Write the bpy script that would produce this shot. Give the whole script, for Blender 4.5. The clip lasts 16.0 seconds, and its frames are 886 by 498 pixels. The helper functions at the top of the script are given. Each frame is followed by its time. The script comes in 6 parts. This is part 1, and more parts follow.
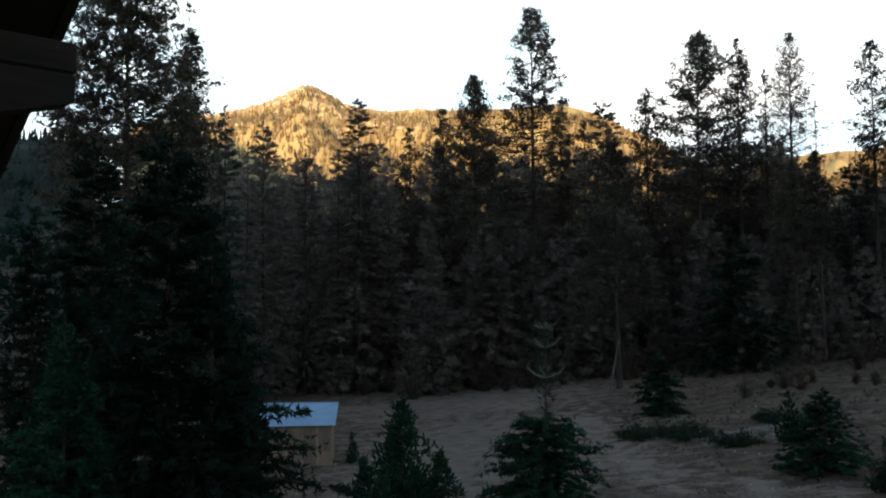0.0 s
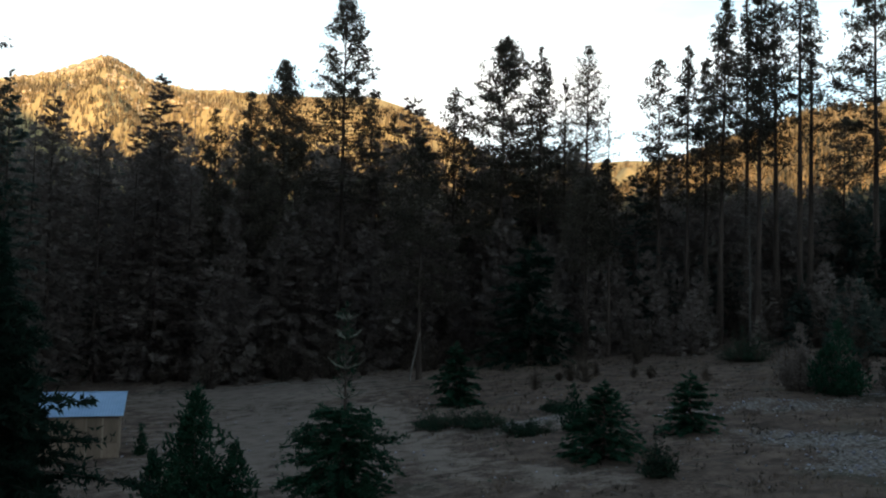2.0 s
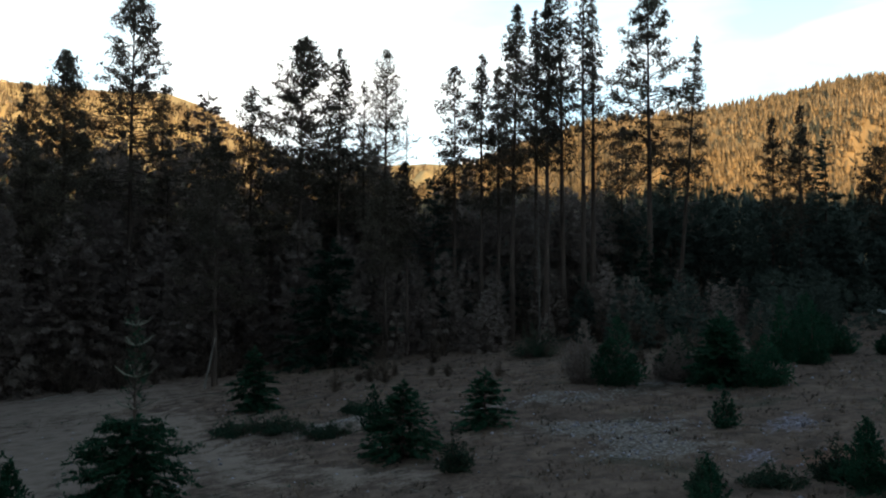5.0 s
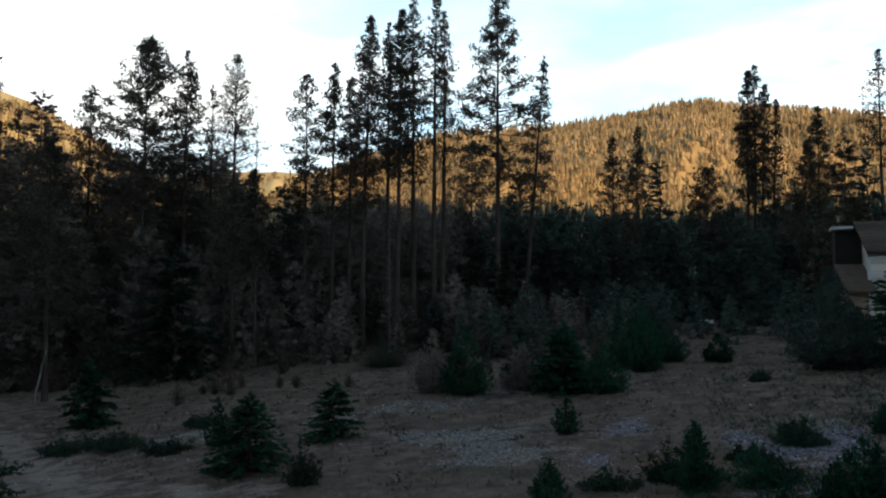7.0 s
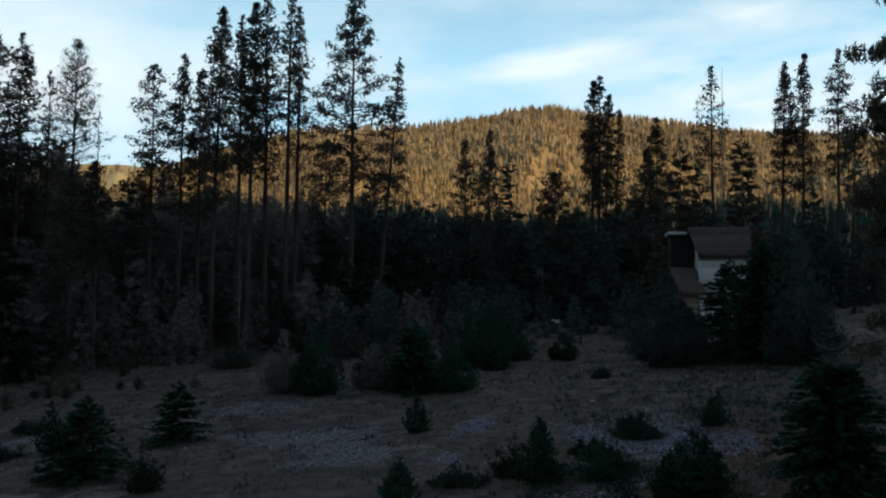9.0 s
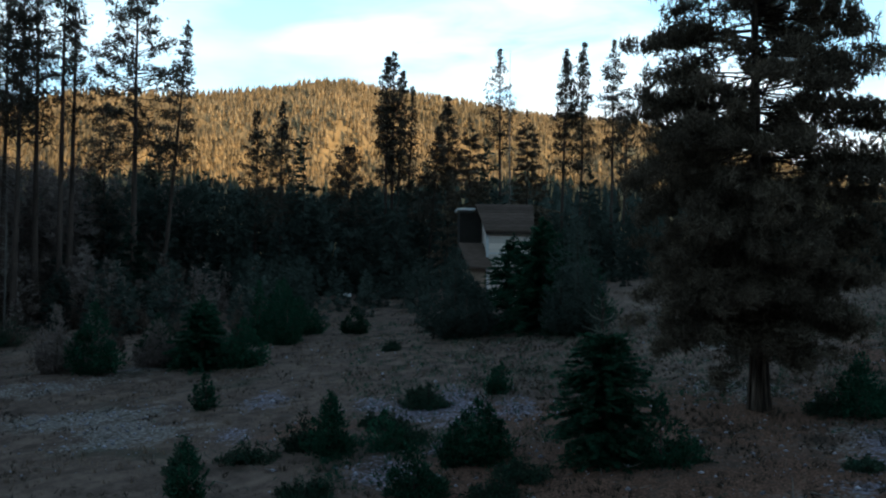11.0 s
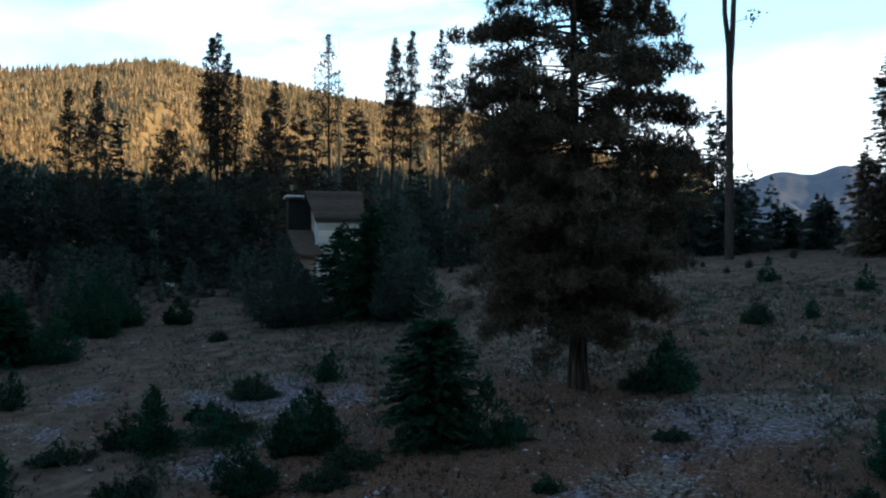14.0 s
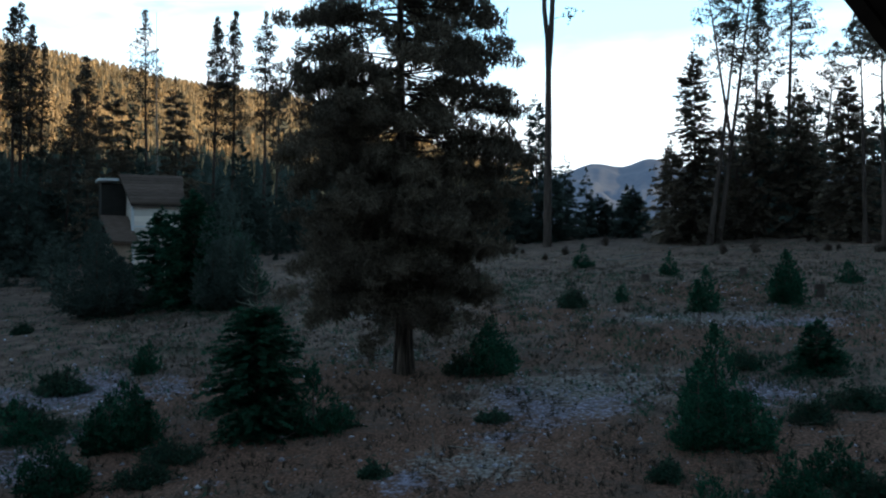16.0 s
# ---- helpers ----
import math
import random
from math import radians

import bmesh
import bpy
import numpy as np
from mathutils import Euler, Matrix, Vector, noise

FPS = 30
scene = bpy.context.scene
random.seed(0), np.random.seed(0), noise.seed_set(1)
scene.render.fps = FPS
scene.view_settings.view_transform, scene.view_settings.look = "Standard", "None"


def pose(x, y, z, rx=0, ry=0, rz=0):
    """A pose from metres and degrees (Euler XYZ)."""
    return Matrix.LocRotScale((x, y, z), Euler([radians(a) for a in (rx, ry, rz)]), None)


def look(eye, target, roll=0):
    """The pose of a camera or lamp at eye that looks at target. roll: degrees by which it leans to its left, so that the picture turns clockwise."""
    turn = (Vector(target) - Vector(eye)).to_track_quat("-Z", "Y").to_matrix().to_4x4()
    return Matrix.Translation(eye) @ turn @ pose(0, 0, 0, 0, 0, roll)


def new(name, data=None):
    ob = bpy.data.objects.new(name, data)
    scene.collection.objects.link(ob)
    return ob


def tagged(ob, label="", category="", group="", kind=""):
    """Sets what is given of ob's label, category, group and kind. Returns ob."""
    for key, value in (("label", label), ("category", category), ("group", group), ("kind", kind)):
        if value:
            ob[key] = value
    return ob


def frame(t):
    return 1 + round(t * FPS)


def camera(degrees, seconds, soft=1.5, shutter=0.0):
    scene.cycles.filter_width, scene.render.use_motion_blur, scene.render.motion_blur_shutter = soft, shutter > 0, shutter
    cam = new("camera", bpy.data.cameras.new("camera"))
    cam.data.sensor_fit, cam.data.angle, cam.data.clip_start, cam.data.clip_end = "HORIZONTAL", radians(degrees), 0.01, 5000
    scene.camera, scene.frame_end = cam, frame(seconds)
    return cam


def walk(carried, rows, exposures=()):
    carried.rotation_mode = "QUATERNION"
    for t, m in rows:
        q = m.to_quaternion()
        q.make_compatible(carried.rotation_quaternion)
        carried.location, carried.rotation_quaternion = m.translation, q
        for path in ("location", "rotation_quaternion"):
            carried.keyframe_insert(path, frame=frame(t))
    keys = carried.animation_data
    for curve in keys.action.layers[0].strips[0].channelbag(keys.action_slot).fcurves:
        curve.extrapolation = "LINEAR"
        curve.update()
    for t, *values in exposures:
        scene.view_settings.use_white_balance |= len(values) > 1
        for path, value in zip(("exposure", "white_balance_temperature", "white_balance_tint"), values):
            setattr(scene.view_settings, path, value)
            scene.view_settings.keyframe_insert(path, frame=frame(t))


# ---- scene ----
cam = camera(53.27, 16.0, soft=2.05)
PATH = [
    (0.0, pose(0, 0, 5.4, 93.59, 0.65, -0.00)),
    (0.5, pose(0, 0, 5.4, 93.30, 0.40, -3.83)),
    (1.0, pose(0, 0, 5.4, 93.40, -0.17, -7.61)),
    (1.5, pose(0, 0, 5.4, 93.09, -0.50, -9.38)),
    (2.0, pose(0, 0, 5.4, 93.03, -1.03, -12.65)),
    (2.5, pose(0, 0, 5.4, 92.98, -1.00, -14.03)),
    (3.0, pose(0, 0, 5.4, 93.32, -1.00, -17.63)),
    (3.5, pose(0, 0, 5.4, 93.81, 0.23, -21.71)),
    (3.7, pose(0, 0, 5.4, 93.94, 0.27, -21.99)),
    (5.8, pose(0, 0, 5.4, 92.81, -0.42, -28.81)),
    (6.0, pose(0, 0, 5.4, 92.88, -0.49, -29.56)),
    (6.5, pose(0, 0, 5.4, 93.33, -0.36, -31.86)),
    (7.0, pose(0, 0, 5.4, 93.96, -0.17, -35.24)),
    (7.5, pose(0, 0, 5.4, 94.08, 0.09, -38.30)),
    (8.0, pose(0, 0, 5.4, 93.74, -0.05, -40.38)),
    (8.5, pose(0, 0, 5.4, 93.73, -0.04, -42.01)),
    (9.0, pose(0, 0, 5.4, 93.98, -0.29, -44.76)),
    (9.5, pose(0, 0, 5.4, 93.76, -0.17, -46.90)),
    (10.0, pose(0, 0, 5.4, 94.11, 0.58, -49.65)),
    (10.2, pose(0, 0, 5.4, 93.51, 0.37, -52.44)),
    (12.3, pose(0, 0, 5.4, 92.12, -0.30, -60.94)),
    (12.5, pose(0, 0, 5.4, 92.06, -0.27, -61.79)),
    (13.0, pose(0, 0, 5.4, 92.30, 0.59, -64.17)),
    (13.5, pose(0, 0, 5.4, 92.16, 0.73, -66.28)),
    (14.0, pose(0, 0, 5.4, 91.49, 0.48, -69.13)),
    (14.5, pose(0, 0, 5.4, 91.55, 0.65, -71.76)),
    (15.0, pose(0, 0, 5.4, 90.97, 0.66, -76.09)),
    (15.5, pose(0, 0, 5.4, 90.59, 0.38, -77.45)),
    (16.0, pose(0, 0, 5.4, 90.55, 0.58, -80.35)),
]
EXPOSURE = [
    (0.0, 0.22, 6700, 10), (3.0, 0.12, 6700, 10), (6.7, 0.15, 6650, 10), (7.05, -0.05, 6450, 9), (7.4, -0.55, 5950, 5), (8.0, -0.63, 5900, 3),
    (10.2, -0.45, 5900, 3), (11.5, 0.30, 5700, 5), (12.5, 0.43, 5650, 6), (13.5, 0.22, 5680, 5), (14.5, 0.06, 5680, 4), (16.0, 0.22, 5700, 5),
]
walk(cam, PATH, EXPOSURE)

# ---- world, sun, exposure ----
SUN_AZIMUTH, SUN_HEIGHT = 194.0, 10.0  # degrees clockwise from +y, degrees above the horizon
world = bpy.data.worlds.new("evening_sky")
scene.world = world
world.use_nodes = True
wn, wl = world.node_tree.nodes, world.node_tree.links
wn.clear()
sky = wn.new("ShaderNodeTexSky")
sky.sky_type, sky.sun_disc = "NISHITA", False
sky.sun_elevation, sky.sun_rotation = radians(SUN_HEIGHT), radians(SUN_AZIMUTH)
sky.air_density, sky.dust_density, sky.ozone_density = 1.0, 0.6, 1.0
w_coord = wn.new("ShaderNodeTexCoord")
w_map = wn.new("ShaderNodeMapping")
w_map.inputs["Scale"].default_value = (1.0, 1.0, 3.4)
w_map.inputs["Rotation"].default_value = (0.0, 0.16, 0.5)
w_noise = wn.new("ShaderNodeTexNoise")
w_noise.inputs["Scale"].default_value, w_noise.inputs["Detail"].default_value = 2.2, 6.0
w_ramp = wn.new("ShaderNodeMapRange")
w_ramp.inputs["From Min"].default_value, w_ramp.inputs["From Max"].default_value = 0.48, 0.74
# pale blue haze and thin cloud, densest towards the horizon all round
w_axis = wn.new("ShaderNodeSeparateXYZ")
w_veil = wn.new("ShaderNodeValToRGB")
for k, (at, amount) in enumerate(((0.0, 1.0), (0.26, 0.92), (0.42, 0.45), (0.65, 0.05))):
    e = w_veil.color_ramp.elements[k] if k < 2 else w_veil.color_ramp.elements.new(at)
    e.position, e.color = at, (amount, amount, amount, 1)
# a bank of cloud thickens towards the north
w_bank = wn.new("ShaderNodeVectorMath")
w_bank.operation = "DOT_PRODUCT"
w_bank.inputs[1].default_value = (-0.06, 1.0, 0.0)
w_thick = wn.new("ShaderNodeMapRange")
w_thick.inputs["From Min"].default_value, w_thick.inputs["From Max"].default_value = 0.78, 0.97
w_thick.inputs["To Max"].default_value = 0.17
w_sum = wn.new("ShaderNodeMath")
w_sum.operation = "ADD"
wl.new(w_coord.outputs["Generated"], w_bank.inputs[0])
wl.new(w_bank.outputs["Value"], w_thick.inputs["Value"])
wl.new(w_thick.outputs[0], w_sum.inputs[0])
wl.new(w_noise.outputs[0], w_sum.inputs[1])
w_fine = wn.new("ShaderNodeTexNoise")
w_fine.inputs["Scale"].default_value, w_fine.inputs["Detail"].default_value, w_fine.inputs["Distortion"].default_value = 9.0, 6.0, 0.6
wl.new(w_map.outputs[0], w_fine.inputs["Vector"])


def wisp(azimuth, rise, long, high, tilt, before, amount=0.7):
    """A small wisp of cloud, torn by the noise; returns the cover with it added."""
    a = radians(azimuth)
    place = wn.new("ShaderNodeMapping")
    place.vector_type = "TEXTURE"
    place.inputs["Location"].default_value = Vector((math.sin(a), math.cos(a), rise)).normalized()
    place.inputs["Rotation"].default_value = (Matrix.Rotation(-a, 3, "Z") @ Matrix.Rotation(radians(tilt), 3, "Y")).to_euler()
    place.inputs["Scale"].default_value = (long, 0.3, high)
    ball = wn.new("ShaderNodeTexGradient")
    ball.gradient_type = "SPHERICAL"
    torn = wn.new("ShaderNodeMath")
    torn.operation = "MULTIPLY_ADD"
    torn.inputs[1].default_value = amount
    wl.new(w_coord.outputs["Generated"], place.inputs["Vector"])
    wl.new(place.outputs[0], ball.inputs["Vector"])
    shred = wn.new("ShaderNodeMath")
    shred.operation = "MULTIPLY"
    wl.new(ball.outputs["Fac"], shred.inputs[0])
    wl.new(w_fine.outputs[0], shred.inputs[1])
    wl.new(shred.outputs[0], torn.inputs[0])
    wl.new(before, torn.inputs[2])
    return torn.outputs[0]


w_cover = wisp(52.0, 0.285, 0.12, 0.020, -7, w_sum.outputs[0], 0.55)
w_cover = wisp(64.0, 0.37, 0.07, 0.05, 28, w_cover, 0.6)
w_cover = wisp(88.0, 0.09, 0.55, 0.17, -5, w_cover, 0.95)
w_cover = wisp(65.0, 0.21, 0.32, 0.18, 4, w_cover, 0.8)
w_scale = wn.new("ShaderNodeMath")
w_scale.operation = "MULTIPLY"
w_haze = wn.new("ShaderNodeMixRGB")
w_haze.inputs["Color2"].default_value = (8.4, 12.8, 15.4, 1)
w_mix = wn.new("ShaderNodeMixRGB")
w_mix.inputs["Color2"].default_value = (15.5, 15.5, 15.0, 1)
w_back = wn.new("ShaderNodeBackground")
w_back.inputs["Strength"].default_value = 0.10
w_out = wn.new("ShaderNodeOutputWorld")
wl.new(w_coord.outputs["Generated"], w_map.inputs["Vector"])
wl.new(w_coord.outputs["Generated"], w_axis.inputs[0])
wl.new(w_axis.outputs["Z"], w_veil.inputs[0])
wl.new(w_map.outputs[0], w_noise.inputs["Vector"])
wl.new(w_cover, w_ramp.inputs["Value"])
wl.new(w_ramp.outputs[0], w_scale.inputs[0])
wl.new(w_veil.outputs[0], w_scale.inputs[1])
wl.new(w_scale.outputs[0], w_mix.inputs["Fac"])
wl.new(w_veil.outputs[0], w_haze.inputs["Fac"])
wl.new(sky.outputs[0], w_haze.inputs["Color1"])
wl.new(w_haze.outputs[0], w_mix.inputs["Color1"])
wl.new(w_mix.outputs[0], w_back.inputs["Color"])
wl.new(w_back.outputs[0], w_out.inputs["Surface"])

sun_data = bpy.data.lights.new("sun", "SUN")
sun_data.energy, sun_data.angle, sun_data.color = 5.0, radians(0.5), (1.0, 0.66, 0.32)
sun = new("sun", sun_data)
sun_way = Vector((math.sin(radians(SUN_AZIMUTH)), math.cos(radians(SUN_AZIMUTH)), math.tan(radians(SUN_HEIGHT))))
sun.matrix_basis = look(sun_way * 50, (0, 0, 0))


# ---- materials ----
def material(name, colour, second=None, scale=3.0, rough=0.85, bump=0.3, fine=20.0, island=0.0, contrast=(0.35, 0.65), metal=0.0, coord="Object", depth=0.05, stretch=(1, 1, 1), randomness=0.12, gloss=0.25, through_light=0.0):
    """Two colours mixed by noise at two sizes, a little change from object to object and from piece to piece, and relief."""
    m = bpy.data.materials.new(name)
    m.use_nodes = True
    n, l = m.node_tree.nodes, m.node_tree.links
    p = n["Principled BSDF"]
    p.inputs["Roughness"].default_value, p.inputs["Metallic"].default_value = rough, metal
    p.inputs["Specular IOR Level"].default_value = gloss
    tc, mp = n.new("ShaderNodeTexCoord"), n.new("ShaderNodeMapping")
    mp.inputs["Scale"].default_value = stretch
    l.new(tc.outputs[coord], mp.inputs["Vector"])
    a, b = n.new("ShaderNodeTexNoise"), n.new("ShaderNodeTexNoise")
    a.inputs["Scale"].default_value, a.inputs["Detail"].default_value = scale, 5.0
    b.inputs["Scale"].default_value, b.inputs["Detail"].default_value = fine, 3.0
    l.new(mp.outputs[0], a.inputs["Vector"])
    l.new(mp.outputs[0], b.inputs["Vector"])
    ramp = n.new("ShaderNodeValToRGB")
    ramp.color_ramp.elements[0].position, ramp.color_ramp.elements[1].position = contrast
    ramp.color_ramp.elements[0].color = (*colour, 1)
    ramp.color_ramp.elements[1].color = (*(second or [c * 1.5 for c in colour]), 1)
    mean = n.new("ShaderNodeMath")
    mean.operation = "MULTIPLY_ADD"
    mean.inputs[1].default_value = 0.35
    l.new(b.outputs[0], mean.inputs[0])
    part_a = n.new("ShaderNodeMath")
    part_a.operation = "MULTIPLY"
    part_a.inputs[1].default_value = 0.65
    l.new(a.outputs[0], part_a.inputs[0])
    l.new(part_a.outputs[0], mean.inputs[2])
    l.new(mean.outputs[0], ramp.inputs[0])
    vary = n.new("ShaderNodeHueSaturation")
    l.new(ramp.outputs[0], vary.inputs["Color"])
    info, geo = n.new("ShaderNodeObjectInfo"), n.new("ShaderNodeNewGeometry")
    v1, v2 = n.new("ShaderNodeMapRange"), n.new("ShaderNodeMapRange")
    v1.inputs["To Min"].default_value, v1.inputs["To Max"].default_value = 1 - randomness * 2, 1 + randomness * 2
    v2.inputs["To Min"].default_value, v2.inputs["To Max"].default_value = 1 - island, 1 + island
    l.new(info.outputs["Random"], v1.inputs["Value"])
    l.new(geo.outputs["Random Per Island"], v2.inputs["Value"])
    v3 = n.new("ShaderNodeMath")
    v3.operation = "MULTIPLY"
    l.new(v1.outputs[0], v3.inputs[0])
    l.new(v2.outputs[0], v3.inputs[1])
    l.new(v3.outputs[0], vary.inputs["Value"])
    l.new(vary.outputs[0], p.inputs["Base Color"])
    if bump:
        bp = n.new("ShaderNodeBump")
        bp.inputs["Strength"].default_value, bp.inputs["Distance"].default_value = bump, depth
        l.new(mean.outputs[0], bp.inputs["Height"])
        l.new(bp.outputs[0], p.inputs["Normal"])
    if through_light:
        # thin needles and leaves pass part of the light on
        pass_on, both = n.new("ShaderNodeBsdfTranslucent"), n.new("ShaderNodeMixShader")
        both.inputs["Fac"].default_value = through_light
        l.new(vary.outputs[0], pass_on.inputs["Color"])
        l.new(p.outputs[0], both.inputs[1])
        l.new(pass_on.outputs[0], both.inputs[2])
        l.new(both.outputs[0], n["Material Output"].inputs["Surface"])
    return m


PINE = material("pine_needles", (0.080, 0.073, 0.059), (0.140, 0.120, 0.092), 0.5, 0.7, 0, island=0.45, randomness=0.15, gloss=0.06, through_light=0.4)
OLD_FIR = material("old_fir_needles", (0.098, 0.082, 0.062), (0.215, 0.170, 0.124), 0.5, 0.75, 0, island=0.45, gloss=0.06, through_light=0.4)
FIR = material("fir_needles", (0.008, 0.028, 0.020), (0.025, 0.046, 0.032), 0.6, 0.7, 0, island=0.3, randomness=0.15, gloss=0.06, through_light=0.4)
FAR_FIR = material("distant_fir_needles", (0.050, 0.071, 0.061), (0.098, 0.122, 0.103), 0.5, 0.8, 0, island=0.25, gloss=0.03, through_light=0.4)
YOUNG = material("young_needles", (0.013, 0.058, 0.036), (0.042, 0.111, 0.064), 1.2, 0.65, 0, island=0.45, randomness=0.15, gloss=0.03, through_light=0.4)
LEAF = material("shrub_leaves", (0.022, 0.060, 0.042), (0.068, 0.098, 0.064), 1.5, 0.7, 0, island=0.5, randomness=0.15, gloss=0.06, through_light=0.4)
BARK = material("pine_bark", (0.046, 0.034, 0.029), (0.115, 0.084, 0.070), 3.0, 0.95, 0.8, 14.0, stretch=(1, 1, 0.25), depth=0.06)
FURROWED = material("furrowed_bark", (0.046, 0.034, 0.028), (0.330, 0.245, 0.195), 7.0, 0.95, 0.9, 18.0, stretch=(1, 1, 0.08), depth=0.08, contrast=(0.45, 0.70))
GREY_BARK = material("weathered_wood", (0.16, 0.14, 0.125), (0.33, 0.30, 0.27), 3.0, 0.9, 0.6, 16.0, stretch=(1, 1, 0.2), depth=0.03)
BRUSH = material("brown_brush", (0.085, 0.066, 0.054), (0.17, 0.13, 0.105), 0.4, 0.9, 0, 4.0, island=0.4, through_light=0.4)
DARK_TUFT = material("dark_low_brush", (0.030, 0.030, 0.022), (0.070, 0.056, 0.042), 0.6, 0.9, 0, 4.0, island=0.4, through_light=0.4)
GRASS = material("dry_grass", (0.165, 0.118, 0.090), (0.31, 0.230, 0.175), 0.35, 0.9, 0, 3.0, island=0.4, through_light=0.4)
GREEN_MAT = material("low_green_plants", (0.012, 0.062, 0.042), (0.040, 0.108, 0.066), 0.8, 0.8, 0, island=0.45, gloss=0.03, through_light=0.4)
STONE = material("broken_stone", (0.14, 0.130, 0.145), (0.46, 0.45, 0.52), 2.0, 0.9, 0.4, 24.0, island=0.35)
CRAG = material("pale_crag", (0.50, 0.39, 0.25), (0.74, 0.60, 0.42), 0.05, 0.95, 0.4, 0.5, island=0.3, depth=1.0)
SHOOT = material("young_shoot_bark", (0.14, 0.145, 0.115), (0.25, 0.245, 0.20), 4.0, 0.85, 0.2)
TIMBER = material("dark_timber", (0.026, 0.019, 0.015), (0.056, 0.040, 0.031), 3.0, 0.8, 0.5, 18.0, stretch=(1, 0.15, 1))
SIDING = material("pale_siding", (0.72, 0.64, 0.57), (0.80, 0.72, 0.65), 0.8, 0.8, 0.15, 8.0)
WHITE_TRIM = material("white_trim", (0.78, 0.79, 0.80), (0.84, 0.85, 0.86), 2.0, 0.6, 0.1, 10.0)
SHINGLE = material("brown_shingles", (0.085, 0.060, 0.047), (0.14, 0.10, 0.08), 2.5, 0.9, 0.6, 20.0, stretch=(1, 3, 3))
TIN = material("pale_blue_tin", (0.27, 0.42, 0.62), (0.37, 0.53, 0.74), 1.2, 0.45, 0.1, 14.0, metal=0.25)
BOARD = material("shed_boards", (0.22, 0.158, 0.118), (0.34, 0.25, 0.19), 2.0, 0.9, 0.4, 16.0, stretch=(2, 2, 0.3))
BATTEN = material("shed_battens", (0.27, 0.20, 0.15), (0.39, 0.295, 0.225), 2.0, 0.9, 0.4, 16.0, stretch=(2, 2, 0.3))
# near-black colour that stands for the shade under the house's side roof
DARK = material("recess_shade", (0.02, 0.018, 0.016), (0.03, 0.027, 0.024), 2.0, 0.9, 0.1)
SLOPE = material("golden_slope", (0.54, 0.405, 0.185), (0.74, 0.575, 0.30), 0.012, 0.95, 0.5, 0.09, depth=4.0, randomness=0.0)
# dark base colour carries the shade of the unlit hills, slope and trees alike
SHADE_SLOPE = material("shaded_slope", (0.022, 0.030, 0.028), (0.040, 0.048, 0.042), 0.01, 0.95, 0.5, 0.12, depth=4.0, randomness=0.0)
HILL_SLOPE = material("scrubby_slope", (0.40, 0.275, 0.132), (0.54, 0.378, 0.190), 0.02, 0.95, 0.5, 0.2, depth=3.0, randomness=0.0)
DUSK_FIR = material("brownish_fir_needles", (0.195, 0.160, 0.144), (0.300, 0.246, 0.218), 0.5, 0.8, 0, island=0.25, gloss=0.05, through_light=0.4)
# conifers tinted gold: the evening sunlight is put into their colour
SUNLIT_TREE = material("slope_trees", (0.27, 0.193, 0.098), (0.46, 0.327, 0.175), 0.01, 0.8, 0, 0.06, island=0.5, randomness=0.0)


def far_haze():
    """Distant hills; sky light scattered by kilometres of air is painted in as blue glow."""
    m = material("haze_glow_hills", (0.045, 0.055, 0.07), (0.10, 0.105, 0.11), 0.006, 1.0, 0, 0.05, randomness=0.0)
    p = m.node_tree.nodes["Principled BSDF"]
    # faint blue emission stands in for the haze over the hills
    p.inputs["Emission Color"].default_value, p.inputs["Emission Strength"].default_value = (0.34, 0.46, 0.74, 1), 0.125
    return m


HAZE = far_haze()


